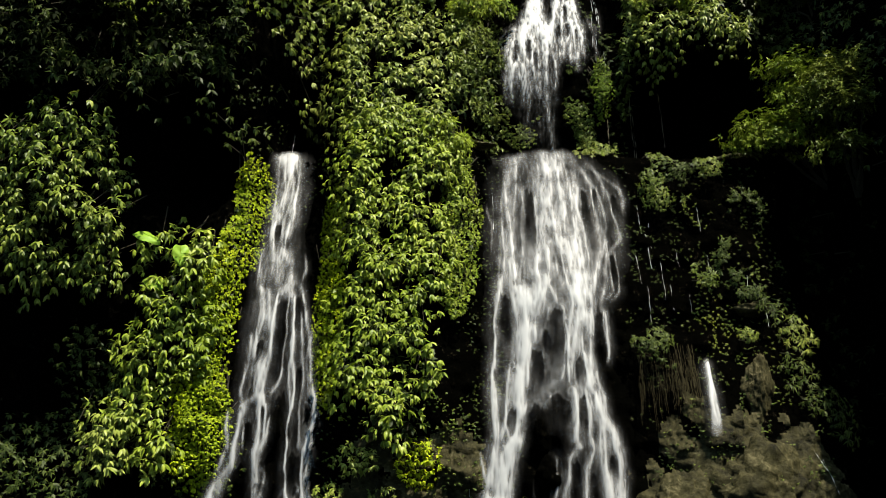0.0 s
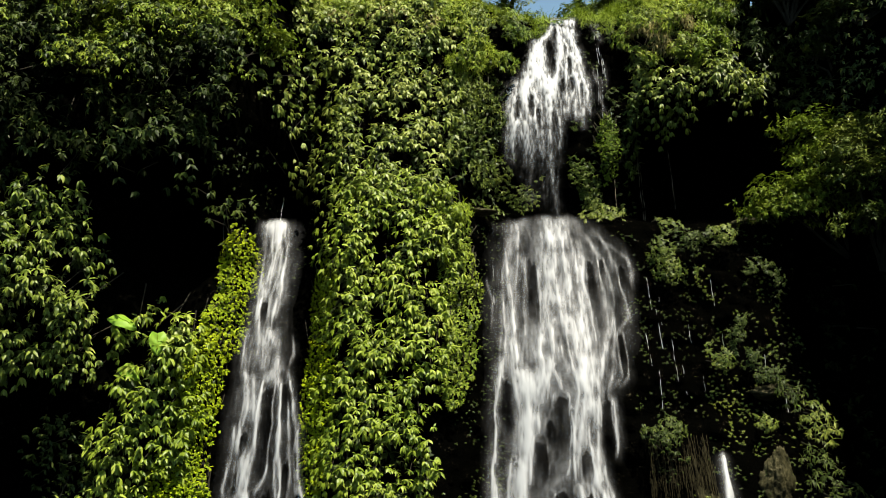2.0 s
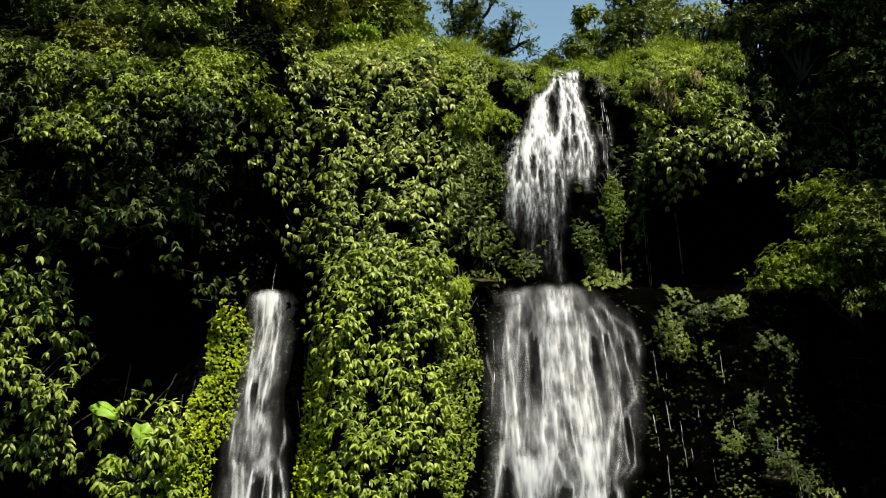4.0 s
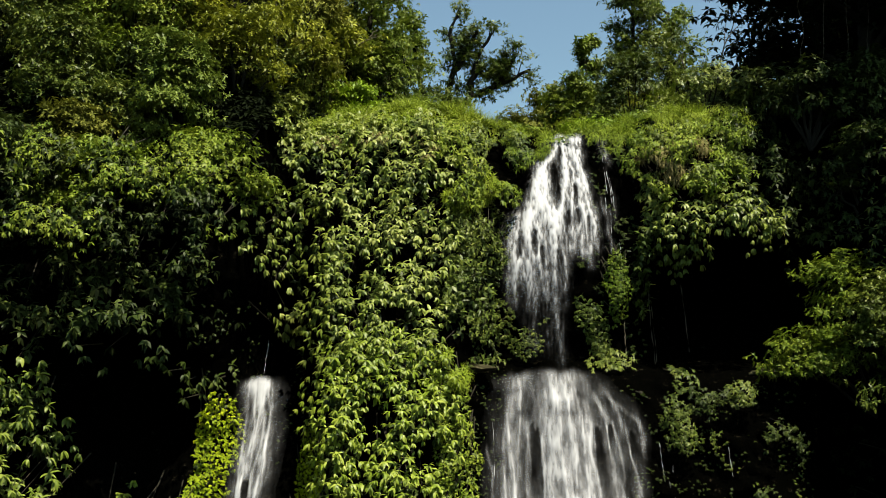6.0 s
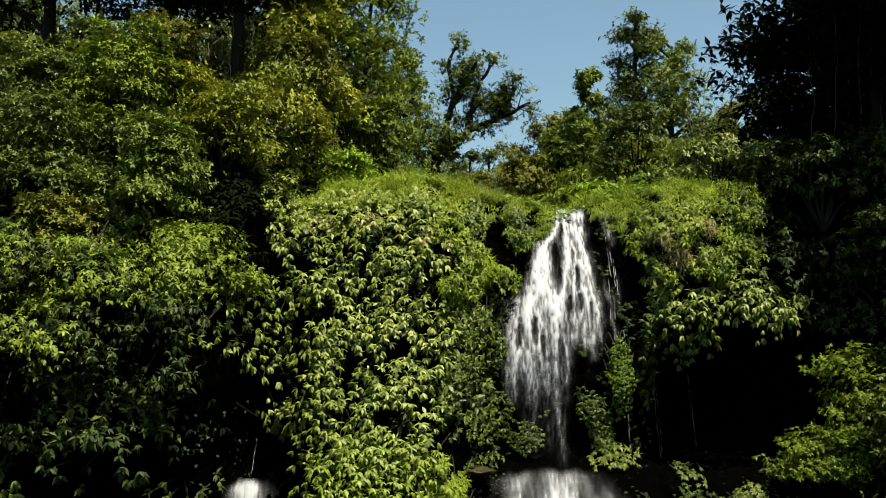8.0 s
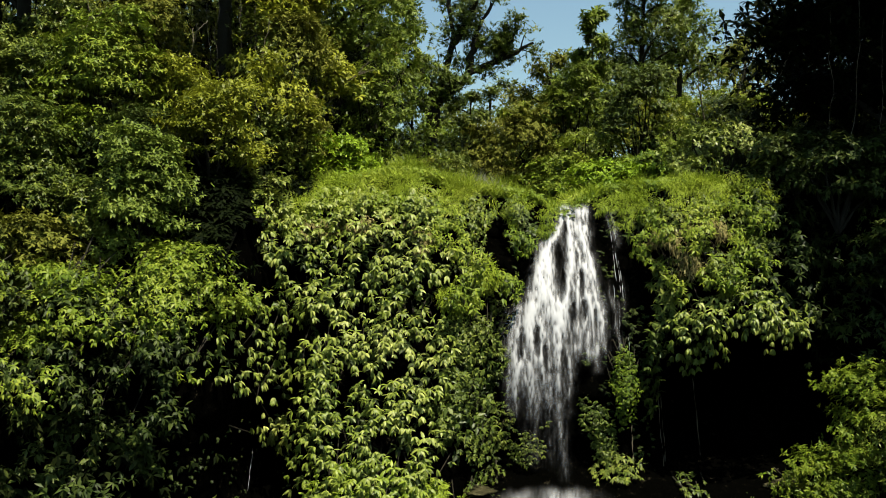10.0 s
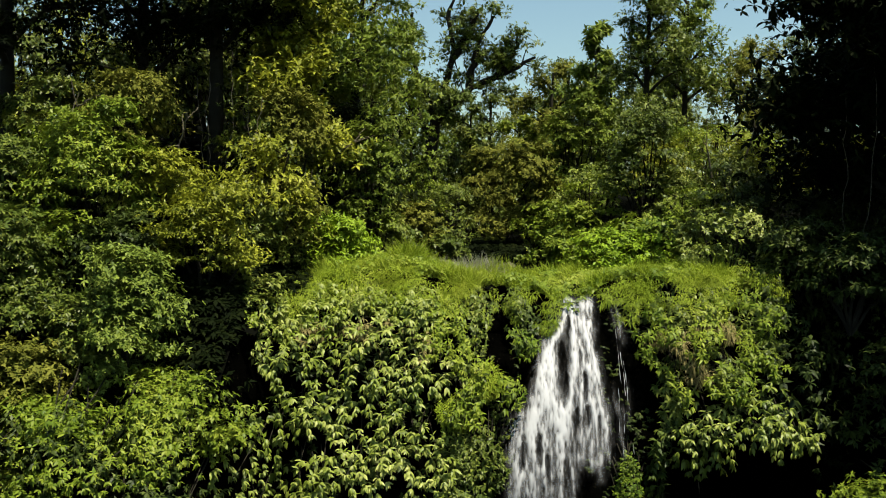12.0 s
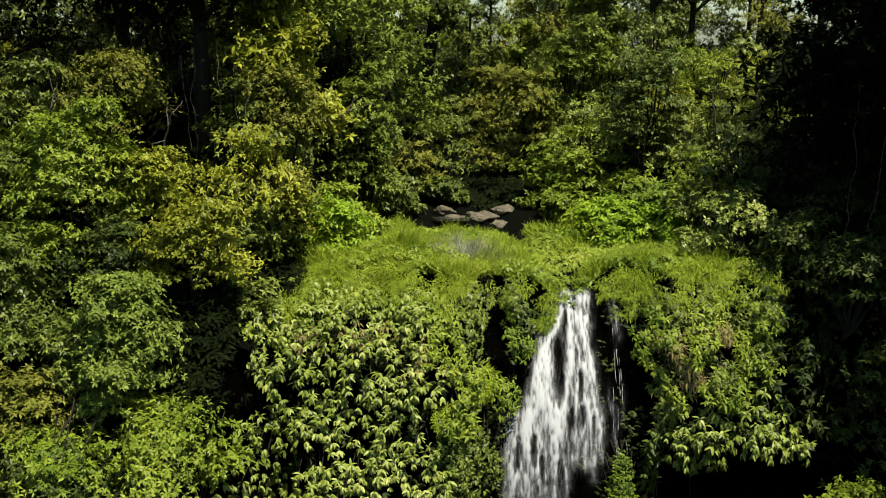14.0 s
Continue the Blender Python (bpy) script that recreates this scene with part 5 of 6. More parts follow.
for i, (x, z, sx, sy, sz, mat) in enumerate(((7.3, 1.5, 1.9, 0.9, 1.3, M_STONE), (5.5, 1.2, 1.2, 0.7, 1.1, M_STONE), (8.7, 1.2, 0.9, 0.7, 1.1, M_STONE), (7.55, 3.85, 0.42, 0.4, 1.05, M_STONE), (8.0, 5.95, 0.7, 0.4, 0.25, M_STONE),
                                                 (8.6, 10.45, 0.7, 0.6, 0.2, M_STONE), (2.3, 2.9, 0.4, 0.5, 0.6, M_ROCK), (2.9, 3.1, 0.45, 0.5, 0.55, M_ROCK), (2.5, 1.9, 0.5, 0.5, 0.7, M_ROCK), (3.4, 2.6, 0.3, 0.4, 0.6, M_ROCK), (0.9, 10.6, 0.7, 0.5, 0.14, M_STONE), (-3.9, 3.0, 0.4, 0.4, 0.6, M_ROCK), (-4.0, 5.3, 0.3, 0.4, 0.7, M_ROCK))):
    boulder("boulder", "brown weathered boulder at the cliff foot" if mat is M_STONE else "black wet boulder parting the falling water", i + 2, (x, float(front(x, z)) + (0.2 * sy if mat is M_STONE else -0.1), z), (sx, sy, sz), mat)
for i, (x, y, sx) in enumerate(((0.8, 39.6, 0.5), (1.6, 40.4, 0.55), (2.4, 40.6, 0.5), (1.9, 41.6, 0.6), (0.4, 41.0, 0.45), (2.7, 42.0, 0.6))):
    boulder("boulder", "brown flat slab in the stream bed", i + 30, (x, y, float(land(x, y)) + 0.02), (sx, sx * 0.8, 0.26), M_SLAB, "stream slabs")
pool_x, pool_y = np.meshgrid(np.linspace(0.0, 1.3, 12), np.linspace(38.6, 39.6, 10), indexing="ij")
_, _, _, pool_p = material("stream_water")
pool_p.inputs["Base Color"].default_value = (0.02, 0.022, 0.016, 1)
pool_p.inputs["Roughness"].default_value = 0.12
stream = mesh_object("stream_water", np.stack((pool_x + 0.15 * ripple(pool_x, pool_y, 3), pool_y, land(pool_x, pool_y) + 0.14), -1).reshape(-1, 3), grid_faces(12, 10), bpy.data.materials["stream_water"])
tagged(stream, "shallow dark stream water running towards the rim", "water", kind="structure")


# ---- grass, shrubs and trees above ----
def grass(name, label, seed, n, spots, height, mat, blade=0.017):
    rng = np.random.RandomState(seed)
    area = np.array([a * b for _, _, a, b in spots])
    s = np.array(spots)[rng.choice(len(spots), n, p=area / area.sum())]
    r, a = np.sqrt(rng.uniform(0, 1, n)), rng.uniform(0, 6.28, n)
    x, y = s[:, 0] + r * np.cos(a) * s[:, 2], s[:, 1] + r * np.sin(a) * s[:, 3]
    z = land(x, y) - 0.03
    ok = y > front(x, z) - 0.2
    x, y, z = x[ok], y[ok], z[ok]
    n = len(x)
    base = np.stack((x, y, z), -1)
    d = np.stack((rng.normal(0, 0.4, n), rng.normal(-0.2, 0.4, n), np.ones(n)), -1)
    up = np.stack((rng.normal(0, 1, n), rng.normal(-0.6, 0.6, n), np.full(n, 0.3)), -1)
    L = height * rng.uniform(0.5, 1.2, n) * (0.75 + 0.5 * ripple(x, y, seed, 2, 0.8))
    ob = mesh_object(name, *leaf_geometry(base, d, up, L, np.full(n, blade) * (0.6 + L), 0.35), mat)
    return tagged(ob, label, "grass", kind="stuff")


RIM = [(-1.4, 29.8, 2.6, 1.0), (0.6, 30.0, 2.4, 1.2), (-0.4, 31.6, 3.4, 1.6), (6.4, 30.4, 2.6, 1.4), (2.2, 29.8, 1.2, 0.9), (4.9, 29.9, 0.7, 0.8), (7.8, 31.5, 1.4, 1.4)]
grass("grass", "long bright green grass along the rim of the cliff", 31, 34000, RIM, 0.5, M_GRASS)
grass("grass", "green grass on the flat behind the rim", 32, 24000, [(0.6, 34, 4.0, 3.0), (5.6, 34, 2.0, 2.6), (4.6, 37.5, 1.6, 1.6), (-1.8, 37.5, 1.2, 1.6)], 0.4, M_GRASS, 0.026)
grass("grass", "pale feathery grass seed heads above the rim", 33, 2400, [(1.0, 31.4, 1.3, 0.5), (2.5, 30.9, 0.5, 0.4), (1.4, 32.6, 1.0, 0.5), (0.1, 33.5, 0.8, 0.4)], 0.6, M_SEED, 0.018)


def heap(seed, n, rx, ry, rz):
    rng = np.random.RandomState(seed)
    out = [(0, 0, rz * 0.5, rx * 0.7, ry * 0.7, rz * 0.55)]
    for _ in range(n):
        a = rng.uniform(0, 6.28)
        h = rng.uniform(0.15, 1.0)
        out.append((math.cos(a) * rx * 0.75 * (1.1 - 0.6 * h), math.sin(a) * ry * 0.7 * (1.1 - 0.6 * h), rz * h, rx * rng.uniform(0.22, 0.42), ry * rng.uniform(0.22, 0.42), rz * rng.uniform(0.12, 0.24)))
    return out


def bush(name, label, category, seed, place, blobs, n, length, mat, count=6, width=0.45, hang=0.4, group="", arch=0.6, sections=0, pad=0.17):
    """A shrub or crown: leaf whorls over a heap of lumps (x, y, z from the base, rx, ry, rz), on forked stems."""
    rng = np.random.RandomState(seed)
    b = np.array(blobs, float)
    area = b[:, 3] * b[:, 5]
    pick = rng.choice(len(b), n, p=area / area.sum())
    d = unit(rng.normal(0, 1, (n, 3)) + np.array((0, -0.2, 0.5)))
    lump = 1 + 0.22 * ripple(d[:, 0] * 2 + pick, d[:, 2] * 2 + d[:, 1], seed, 3, 0.6)
    rad = lump * (1 - np.abs(rng.normal(0, 0.18, n)))
    p = b[pick, :3] + d * b[pick, 3:] * rad[:, None]
    keep = d[:, 2] > rng.uniform(-0.6, 0.25, n)   # the undersides are bare
    for i in range(len(b)):
        q = (((p - b[i, :3]) / b[i, 3:]) ** 2).sum(1)
        keep &= (q > 0.5) | (pick == i)
    # leaves gather in pads at the twig ends
    hub = np.flatnonzero(keep)[: max(8, n // 16)]
    mine = rng.choice(hub, keep.sum())
    p = p[mine] + rng.normal(0, 1, (len(mine), 3)) * np.array((1.2, 1.2, 0.36)) * pad + np.array(place)
    d = unit(d[mine] + rng.normal(0, 0.3, (len(mine), 3)) + np.array((0, 0, 0.3)))
    thing = empty(name, place, label, category, group)
    part("foliage", rosettes(rng, p, d, count, length, length * width, hang, arch=arch, sections=sections), mat, thing)
    pieces = []
    for i in range(len(b)):
        c = b[i, :3] + np.array(place)
        t = np.linspace(0, 1, 6)[:, None]
        path = np.array(place) * (1 - t) + c * t + np.array((0, 0, -0.4)) * (1 - t) + rng.normal(0, 0.05, (6, 3)) * t
        pieces.append(tube(path, np.linspace(0.05, 0.02, 6) * max(1.0, b[i, 5]), 6))
        for j in range(2):
            e = c + unit(rng.normal(0, 1, 3) + np.array((0, 0, 0.5))) * b[i, 3:] * 0.85
            path = c * (1 - t) + e * t + rng.normal(0, 0.04, (6, 3)) * b[i, 5]
            pieces.append(tube(path, np.linspace(0.02, 0.006, 6) * max(1.0, b[i, 5]), 4))
    part("woody_stem", joined(pieces), M_BARK, thing)
    return thing


def on_land(x, y, sink=0.15):
    return (x, y, float(land(x, y)) - sink)


def undergrowth(label, seed, n, x0, x1, y0, y1, mat=M_DARK, leaf=0.2, tall=0.4):
    """Low leaves close over the soil; by default near-black, shade put into colour."""
    rng = np.random.RandomState(seed)
    x, y = rng.uniform(x0, x1, n), rng.uniform(y0, y1, n)
    z = land(x, y)
    ok = y > front(x, z) - 0.3
    p = np.stack((x, y, z + rng.uniform(0, tall, n)), -1)[ok]
    o = np.tile(np.array((0.0, -0.5, 1.0)), (len(p), 1))
    tagged(mesh_object("undergrowth", *rosettes(rng, p, o, 5, leaf, leaf * 0.45, 0.3, sections=0), mat), label, "undergrowth", kind="stuff")


# near-black leaf cover stands in for shade between crowns and in hollows
undergrowth("undergrowth painted near-black as shade on the steep bank", 81, 9000, -14, -3.2, 23.5, 32)
undergrowth("undergrowth painted near-black as shade on the shoulder", 82, 4000, 8.5, 14, 27, 34)
undergrowth("undergrowth painted near-black as shade along the stream bed", 83, 2600, -1.5, 4.0, 42.2, 50)

undergrowth("bright low herbs among the grass of the rim", 84, 3600, -3.6, 8.8, 28.8, 33.5, M_BRIGHT, 0.15, 0.3)
undergrowth("green herbs on the flat beside the stream", 85, 1700, -2.5, 7.0, 33.5, 36.6, M_BRIGHT, 0.18, 0.25)

# far-left shrubs carry edge darkening in their dim leaf colour
BANK = (
    ("small_tree", "grey-green broad-leaved tree crown on the steep bank", -6.25, 25.3, 15.2, 1.05, 3.3, 6000, 0.115, M_GREY),
    ("small_tree", "tall leafy green crown on the upper bank", -8.3, 28.3, 18.0, 1.9, 3.8, 6400, 0.12, M_BRIGHT),
    ("small_tree", "broad leafy green crown at the bank's edge", -10.8, 28.2, 17.8, 1.7, 3.4, 4000, 0.14, M_TREE),
    ("shrub", "yellowish flowering shrub on the hillside", -5.3, 27.3, 17.7, 1.4, 2.1, 3600, 0.11, M_GOLD),
    ("shrub", "leafy shrub behind the slot of the narrow fall", -4.4, 28.2, 16.0, 0.95, 1.8, 1700, 0.14, M_TREE),
    ("shrub", "dry-leaved hanging shrub on the hill edge", -4.0, 31.8, 19.3, 1.25, 3.5, 3600, 0.12, M_DRY),
    ("shrub", "olive rounded shrub low on the bank", -8.4, 25.0, 14.4, 1.3, 2.2, 2800, 0.13, M_DRY),
    ("shrub", "rounded shrub with dimmed leaf colour low on the bank", -10.3, 24.9, 14.4, 1.4, 2.1, 2600, 0.13, M_DIM),
    ("shrub", "sunlit mounded green shrub beside the column", -5.3, 24.7, 14.2, 1.45, 1.7, 4600, 0.11, M_BRIGHT),
    ("shrub", "sunlit bright green shrub spreading over the low bank", -7.5, 24.2, 13.5, 1.7, 2.1, 4600, 0.115, M_BRIGHT),
    ("shrub", "leafy green shrub spilling down the low bank", -9.7, 24.1, 13.4, 1.6, 2.1, 3600, 0.12, M_DIM),
    ("shrub", "olive scrub on the crest of the hill", -8.0, 31.3, 21.0, 1.6, 2.2, 2400, 0.13, M_DRY),
    ("shrub", "green scrub on the crest of the hill", -10.6, 31.5, 20.8, 1.7, 2.2, 2400, 0.14, M_TREE),
    ("shrub", "bright green shrub at the back of the grassy rim", -2.6, 31.9, 17.4, 1.1, 1.8, 2600, 0.14, M_LIME),
    ("small_tree", "slender leafy tree at the side of the clearing", -2.2, 37.0, 17.4, 1.3, 5.2, 3800, 0.14, M_PALE),
    ("shrub", "bright green shrub on the flat beside the stream", 5.3, 34.3, 17.2, 1.5, 1.6, 3000, 0.14, M_LIME),
    ("shrub", "bright green low shrub on the flat", 6.9, 34.2, 17.3, 1.2, 1.3, 2000, 0.14, M_LIME),
    ("small_tree", "broad sunlit tree crown rising from the low bank", -9.5, 26.4, 16.0, 1.6, 3.4, 6000, 0.12, M_TREE),
    ("shrub", "yellow-green shrub crowning the bank", -6.7, 28.9, 18.7, 1.3, 2.0, 2800, 0.12, M_GOLD),
    ("shrub", "mid-green shrub behind the slot of the narrow fall", -4.7, 29.9, 17.9, 1.2, 2.0, 2600, 0.125, M_TREE),
    ("shrub", "olive dry-leaved shrub at the end of the rim", -3.9, 30.6, 17.9, 1.0, 2.2, 2600, 0.12, M_DRY),
    ("shrub", "olive-green shrub leaning over the low bank", -7.4, 25.8, 15.6, 1.2, 2.0, 2600, 0.13, M_TREE),
    ("shrub", "dark-green shrub in the cleft of the bank", -7.3, 27.2, 17.4, 1.2, 1.8, 2200, 0.14, M_DIM),
    ("small_tree", "broad leafy tree on the slope above the flat", 7.8, 40.5, 18.8, 1.9, 4.0, 4200, 0.14, M_TREE),
)
for i, (name, label, x, y, z, rx, rz, n, leaf, mat) in enumerate(BANK):
    bush(name, label, "tree" if name == "small_tree" else "shrub", 600 + i, (x, y, z), heap(600 + i, 10, rx, rx * 0.85, rz), n, leaf, mat, count=5)
bush("shrub", "feathery green shrub leaning out from the shaded wall", "shrub", 42, (10.9, 26.3, 9.7), heap(42, 14, 2.7, 1.2, 3.4), 8000, 0.115, M_BRIGHT, count=6, width=0.36)
bush("shrub", "leafy green shrub leaning from the dark side wall", "shrub", 43, (10.9, 24.7, 9.3), heap(43, 11, 1.7, 1.1, 3.2), 4200, 0.115, M_TREE, count=6, width=0.36)
bush("shrub", "leafy dark-green shrub under the hillside trees", "shrub", 45, on_land(-2.2, 38.6), heap(45, 7, 1.3, 1.0, 2.2), 1300, 0.2, M_TREE)
bush("shrub", "brownish dry shrub beside the stream", "shrub", 46, on_land(3.8, 46.5), heap(46, 10, 2.0, 1.4, 4.8), 3000, 0.17, M_DRY)
bush("shrub", "pale grey-green shrub on the bank above the stream", "shrub", 39, on_land(6.2, 48), heap(39, 10, 2.0, 1.4, 4.6), 2600, 0.17, M_PALE)
bush("shrub", "olive shrub at the bend of the stream", "shrub", 38, on_land(2.6, 51), heap(38, 9, 1.6, 1.3, 4.4), 2000, 0.18, M_DRY)
for x, y, r, h in ((-0.6, 43.0, 1.2, 2.2), (-2.2, 43.4, 1.4, 3.0), (4.4, 42.6, 1.3, 2.4), (5.4, 40.4, 1.2, 2.0), (4.6, 38.6, 0.9, 1.3), (-2.9, 35.6, 1.2, 1.5), (-3.3, 33.4, 1.0, 1.3), (0.2, 42.4, 0.9, 1.1), (6.6, 37.0, 1.2, 1.6), (7.4, 34.6, 1.1, 1.4), (-1.6, 40.6, 1.0, 1.4), (6.2, 35.4, 1.0, 1.1)):
    bush("shrub", "green shrub crowding the stream bank", "shrub", int(300 + 10 * x + y), on_land(x, y), heap(int(300 + 10 * x + y), 7, r, r * 0.8, h), 1100, 0.19, M_DRY if x == -0.6 else M_BRIGHT if x > 4 or y < 37 else M_TREE, group="stream bank shrubs")

# the shoulder's half shade is painted with the dim leaf
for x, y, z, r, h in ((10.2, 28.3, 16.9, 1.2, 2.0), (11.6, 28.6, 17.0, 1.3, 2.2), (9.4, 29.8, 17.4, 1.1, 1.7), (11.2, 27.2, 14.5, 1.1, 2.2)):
    bush("shrub", "leafy shrub with shade-dimmed green on the wall shoulder", "shrub", int(500 + 10 * x + y), (x, y, z), heap(int(500 + 10 * x + y), 7, r, r * 0.8, h), 900, 0.16, M_DIM, group="shoulder shrubs")

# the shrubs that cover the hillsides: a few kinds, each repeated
# the dark shaded kind has its shade painted into the leaf colour
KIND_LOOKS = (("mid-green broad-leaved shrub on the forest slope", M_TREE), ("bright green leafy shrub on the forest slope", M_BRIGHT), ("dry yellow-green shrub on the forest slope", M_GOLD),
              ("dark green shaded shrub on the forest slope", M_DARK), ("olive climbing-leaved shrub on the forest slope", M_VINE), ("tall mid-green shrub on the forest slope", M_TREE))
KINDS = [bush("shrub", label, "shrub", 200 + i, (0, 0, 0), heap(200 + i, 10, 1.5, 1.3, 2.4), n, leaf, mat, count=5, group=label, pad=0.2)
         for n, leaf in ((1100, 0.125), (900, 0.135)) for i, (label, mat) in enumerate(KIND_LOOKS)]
# dim kind: the shoulder's shade is put into its leaf colour
KINDS.append(bush("shrub", "shrub with shade-dimmed green on the shoulder", "shrub", 212, (0, 0, 0), heap(212, 10, 1.5, 1.3, 2.4), 900, 0.145, M_DIM, count=5, group="dim shoulder shrubs", pad=0.2))
FIRST = [True] * len(KINDS)


def set_shrub(kind, x, y, size, tall, turn, sink=0.25):
    m = Matrix.LocRotScale((x, y, float(land(x, y)) - sink), Euler((0, 0, turn)), (size, size, size * tall))
    if FIRST[kind]:
        FIRST[kind] = False
        KINDS[kind].matrix_basis = m
        return KINDS[kind]
    k = KINDS[kind].scale
    return copy_thing(KINDS[kind], m @ Matrix.Diagonal((1 / k.x, 1 / k.y, 1 / k.z, 1)))


rng = np.random.RandomState(77)


def cover(x0, x1, y0, y1, step, choose, size, tall=1.0, avoid=lambda x, y: False):
    for x in np.arange(x0, x1, step):
        for y in np.arange(y0, y1, step):
            px, py = x + rng.uniform(-0.45, 0.45) * step, y + rng.uniform(-0.45, 0.45) * step
            if avoid(px, py) or py < float(front(np.clip(px, -21, 21), np.clip(land(px, py), -2, 23.5))) + 0.3:
                continue
            kind = int(rng.choice(choose))
            # near shrubs far to the right take the dim, shade-coloured kind
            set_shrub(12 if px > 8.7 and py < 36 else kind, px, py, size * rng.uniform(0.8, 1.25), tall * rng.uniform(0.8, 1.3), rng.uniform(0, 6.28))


on_flat = lambda x, y: (-7.8 < x < -5.3 and 29.6 < y < 35) or x > np.interp(y, (28, 31, 40, 46), (-4.0, -3.6, -2.8, -2.0))
cover(-15, -3, 29.4, 36.0, 2.2, (0, 0, 5, 2, 4, 2), 0.9, 1.0, on_flat)
cover(-16, -11.2, 23.5, 29.4, 1.9, (0, 5, 3), 0.9, 1.0, on_flat)
cover(-16, -2, 36.0, 56.0, 3.2, (6, 11, 8, 9), 1.4, 1.3, on_flat)
off_right = lambda x, y: x < np.interp(y, (28, 32, 42, 48, 60), (8.8, 7.4, 5.8, 5.0, 4.4)) or x > 0.48 * y + 1.0
cover(5, 17, 29.0, 36.0, 1.8, (1, 0, 4, 0, 3), 0.8, 0.85, off_right)
cover(4, 22, 36.0, 56.0, 2.5, (7, 7, 10, 8, 6), 1.05, 0.95, off_right)
cover(-10, 14, 62.0, 72.0, 3.6, (6, 8, 11, 7), 1.5, 1.1)
cover(-3, 8, 48.0, 58.0, 3.2, (6, 8, 11, 7), 1.1, 0.9, lambda x, y: 0.6 < x < 3.6 and y < 54)


for k, (x, y) in zip([k for k in range(len(KINDS)) if FIRST[k]], ((8.2, 35.4), (9.0, 37.6), (8.6, 39.8), (10.0, 41.0), (-6.0, 38.5), (-8.0, 40.0))):
    set_shrub(k, x, y, 0.85, 0.9, 0.7 * k)


def leafy_tips(rng, tips, n_leaf, leaf, width=0.45):
    c = np.concatenate([e + rng.normal(0, 1, (n_leaf, 3)) * s * np.array((1, 1, 0.7)) for e, s in tips])
    o = unit(rng.normal(0, 0.6, c.shape) + np.array((0, -0.3, 0.7)))
    return rosettes(rng, c, o, 6, leaf, leaf * width, 0.35, sections=0)


def along_path(path, f):
    t = np.linspace(0, 1, len(path))
    return np.array([np.interp(f, t, path[:, j]) for j in range(3)])


def tree(name, label, seed, base, height, lean, crown_from, crown_r, mat, limbs=9, n_leaf=14, leaf=0.26, trunk_r=0.22, bark=M_BARK, spread=0.26):
    """A tapered trunk, limbs that fork, and whorls of leaves about the twigs."""
    rng = np.random.RandomState(seed)
    base = np.array(base, float)
    t = np.linspace(0, 1, 10)[:, None]
    wob = np.cumsum(rng.normal(0, 0.05, (10, 3)), 0) * np.array((1, 1, 0)) * height * 0.08
    trunk = base + t * np.array((lean[0], lean[1], height)) + wob * t
    thing = empty(name, tuple(float(v) for v in base), label, "tree")
    part("trunk", tube(trunk, np.linspace(trunk_r, trunk_r * 0.3, 10), 9), bark, thing)
    tips = []
    s = np.linspace(0, 1, 7)[:, None]
    for i in range(limbs):
        f = crown_from + (1 - crown_from) * (i + 0.5) / limbs
        q = along_path(trunk, f)
        a = i * 2.4 + rng.uniform(-0.4, 0.4)
        r = crown_r * (1.05 - 0.6 * (f - crown_from) / (1 - crown_from)) * rng.uniform(0.7, 1.1)
        e = q + np.array((math.cos(a) * r, math.sin(a) * r, r * rng.uniform(0.25, 0.8)))
        path = q * (1 - s) + e * s + np.array((0, 0, 0.18 * r)) * np.sin(s * math.pi) + np.cumsum(rng.normal(0, 0.03 * r, (7, 3)), 0) * s
        limb = part("limb", tube(path, np.linspace(trunk_r * 0.42, trunk_r * 0.1, 7), 6), bark, thing)
        pieces = []
        for j in range(5):
            q2 = along_path(path, rng.uniform(0.35, 1.0))
            e2 = q2 + unit(rng.normal(0, 1, 3) + np.array((math.cos(a), math.sin(a), 0.5))) * r * rng.uniform(0.25, 0.5)
            pieces.append(tube(q2 * (1 - s) + e2 * s + rng.normal(0, 0.02 * r, (7, 3)) * s, np.linspace(trunk_r * 0.14, trunk_r * 0.04, 7), 5))
            tips += [(e2, r * spread), ((q2 + e2) / 2, r * spread * 0.8)]
        tagged(part("twig_spray", joined(pieces), bark, limb), kind="stuff")
    part("crown", leafy_tips(rng, tips, n_leaf, leaf), mat, thing)
    return thing


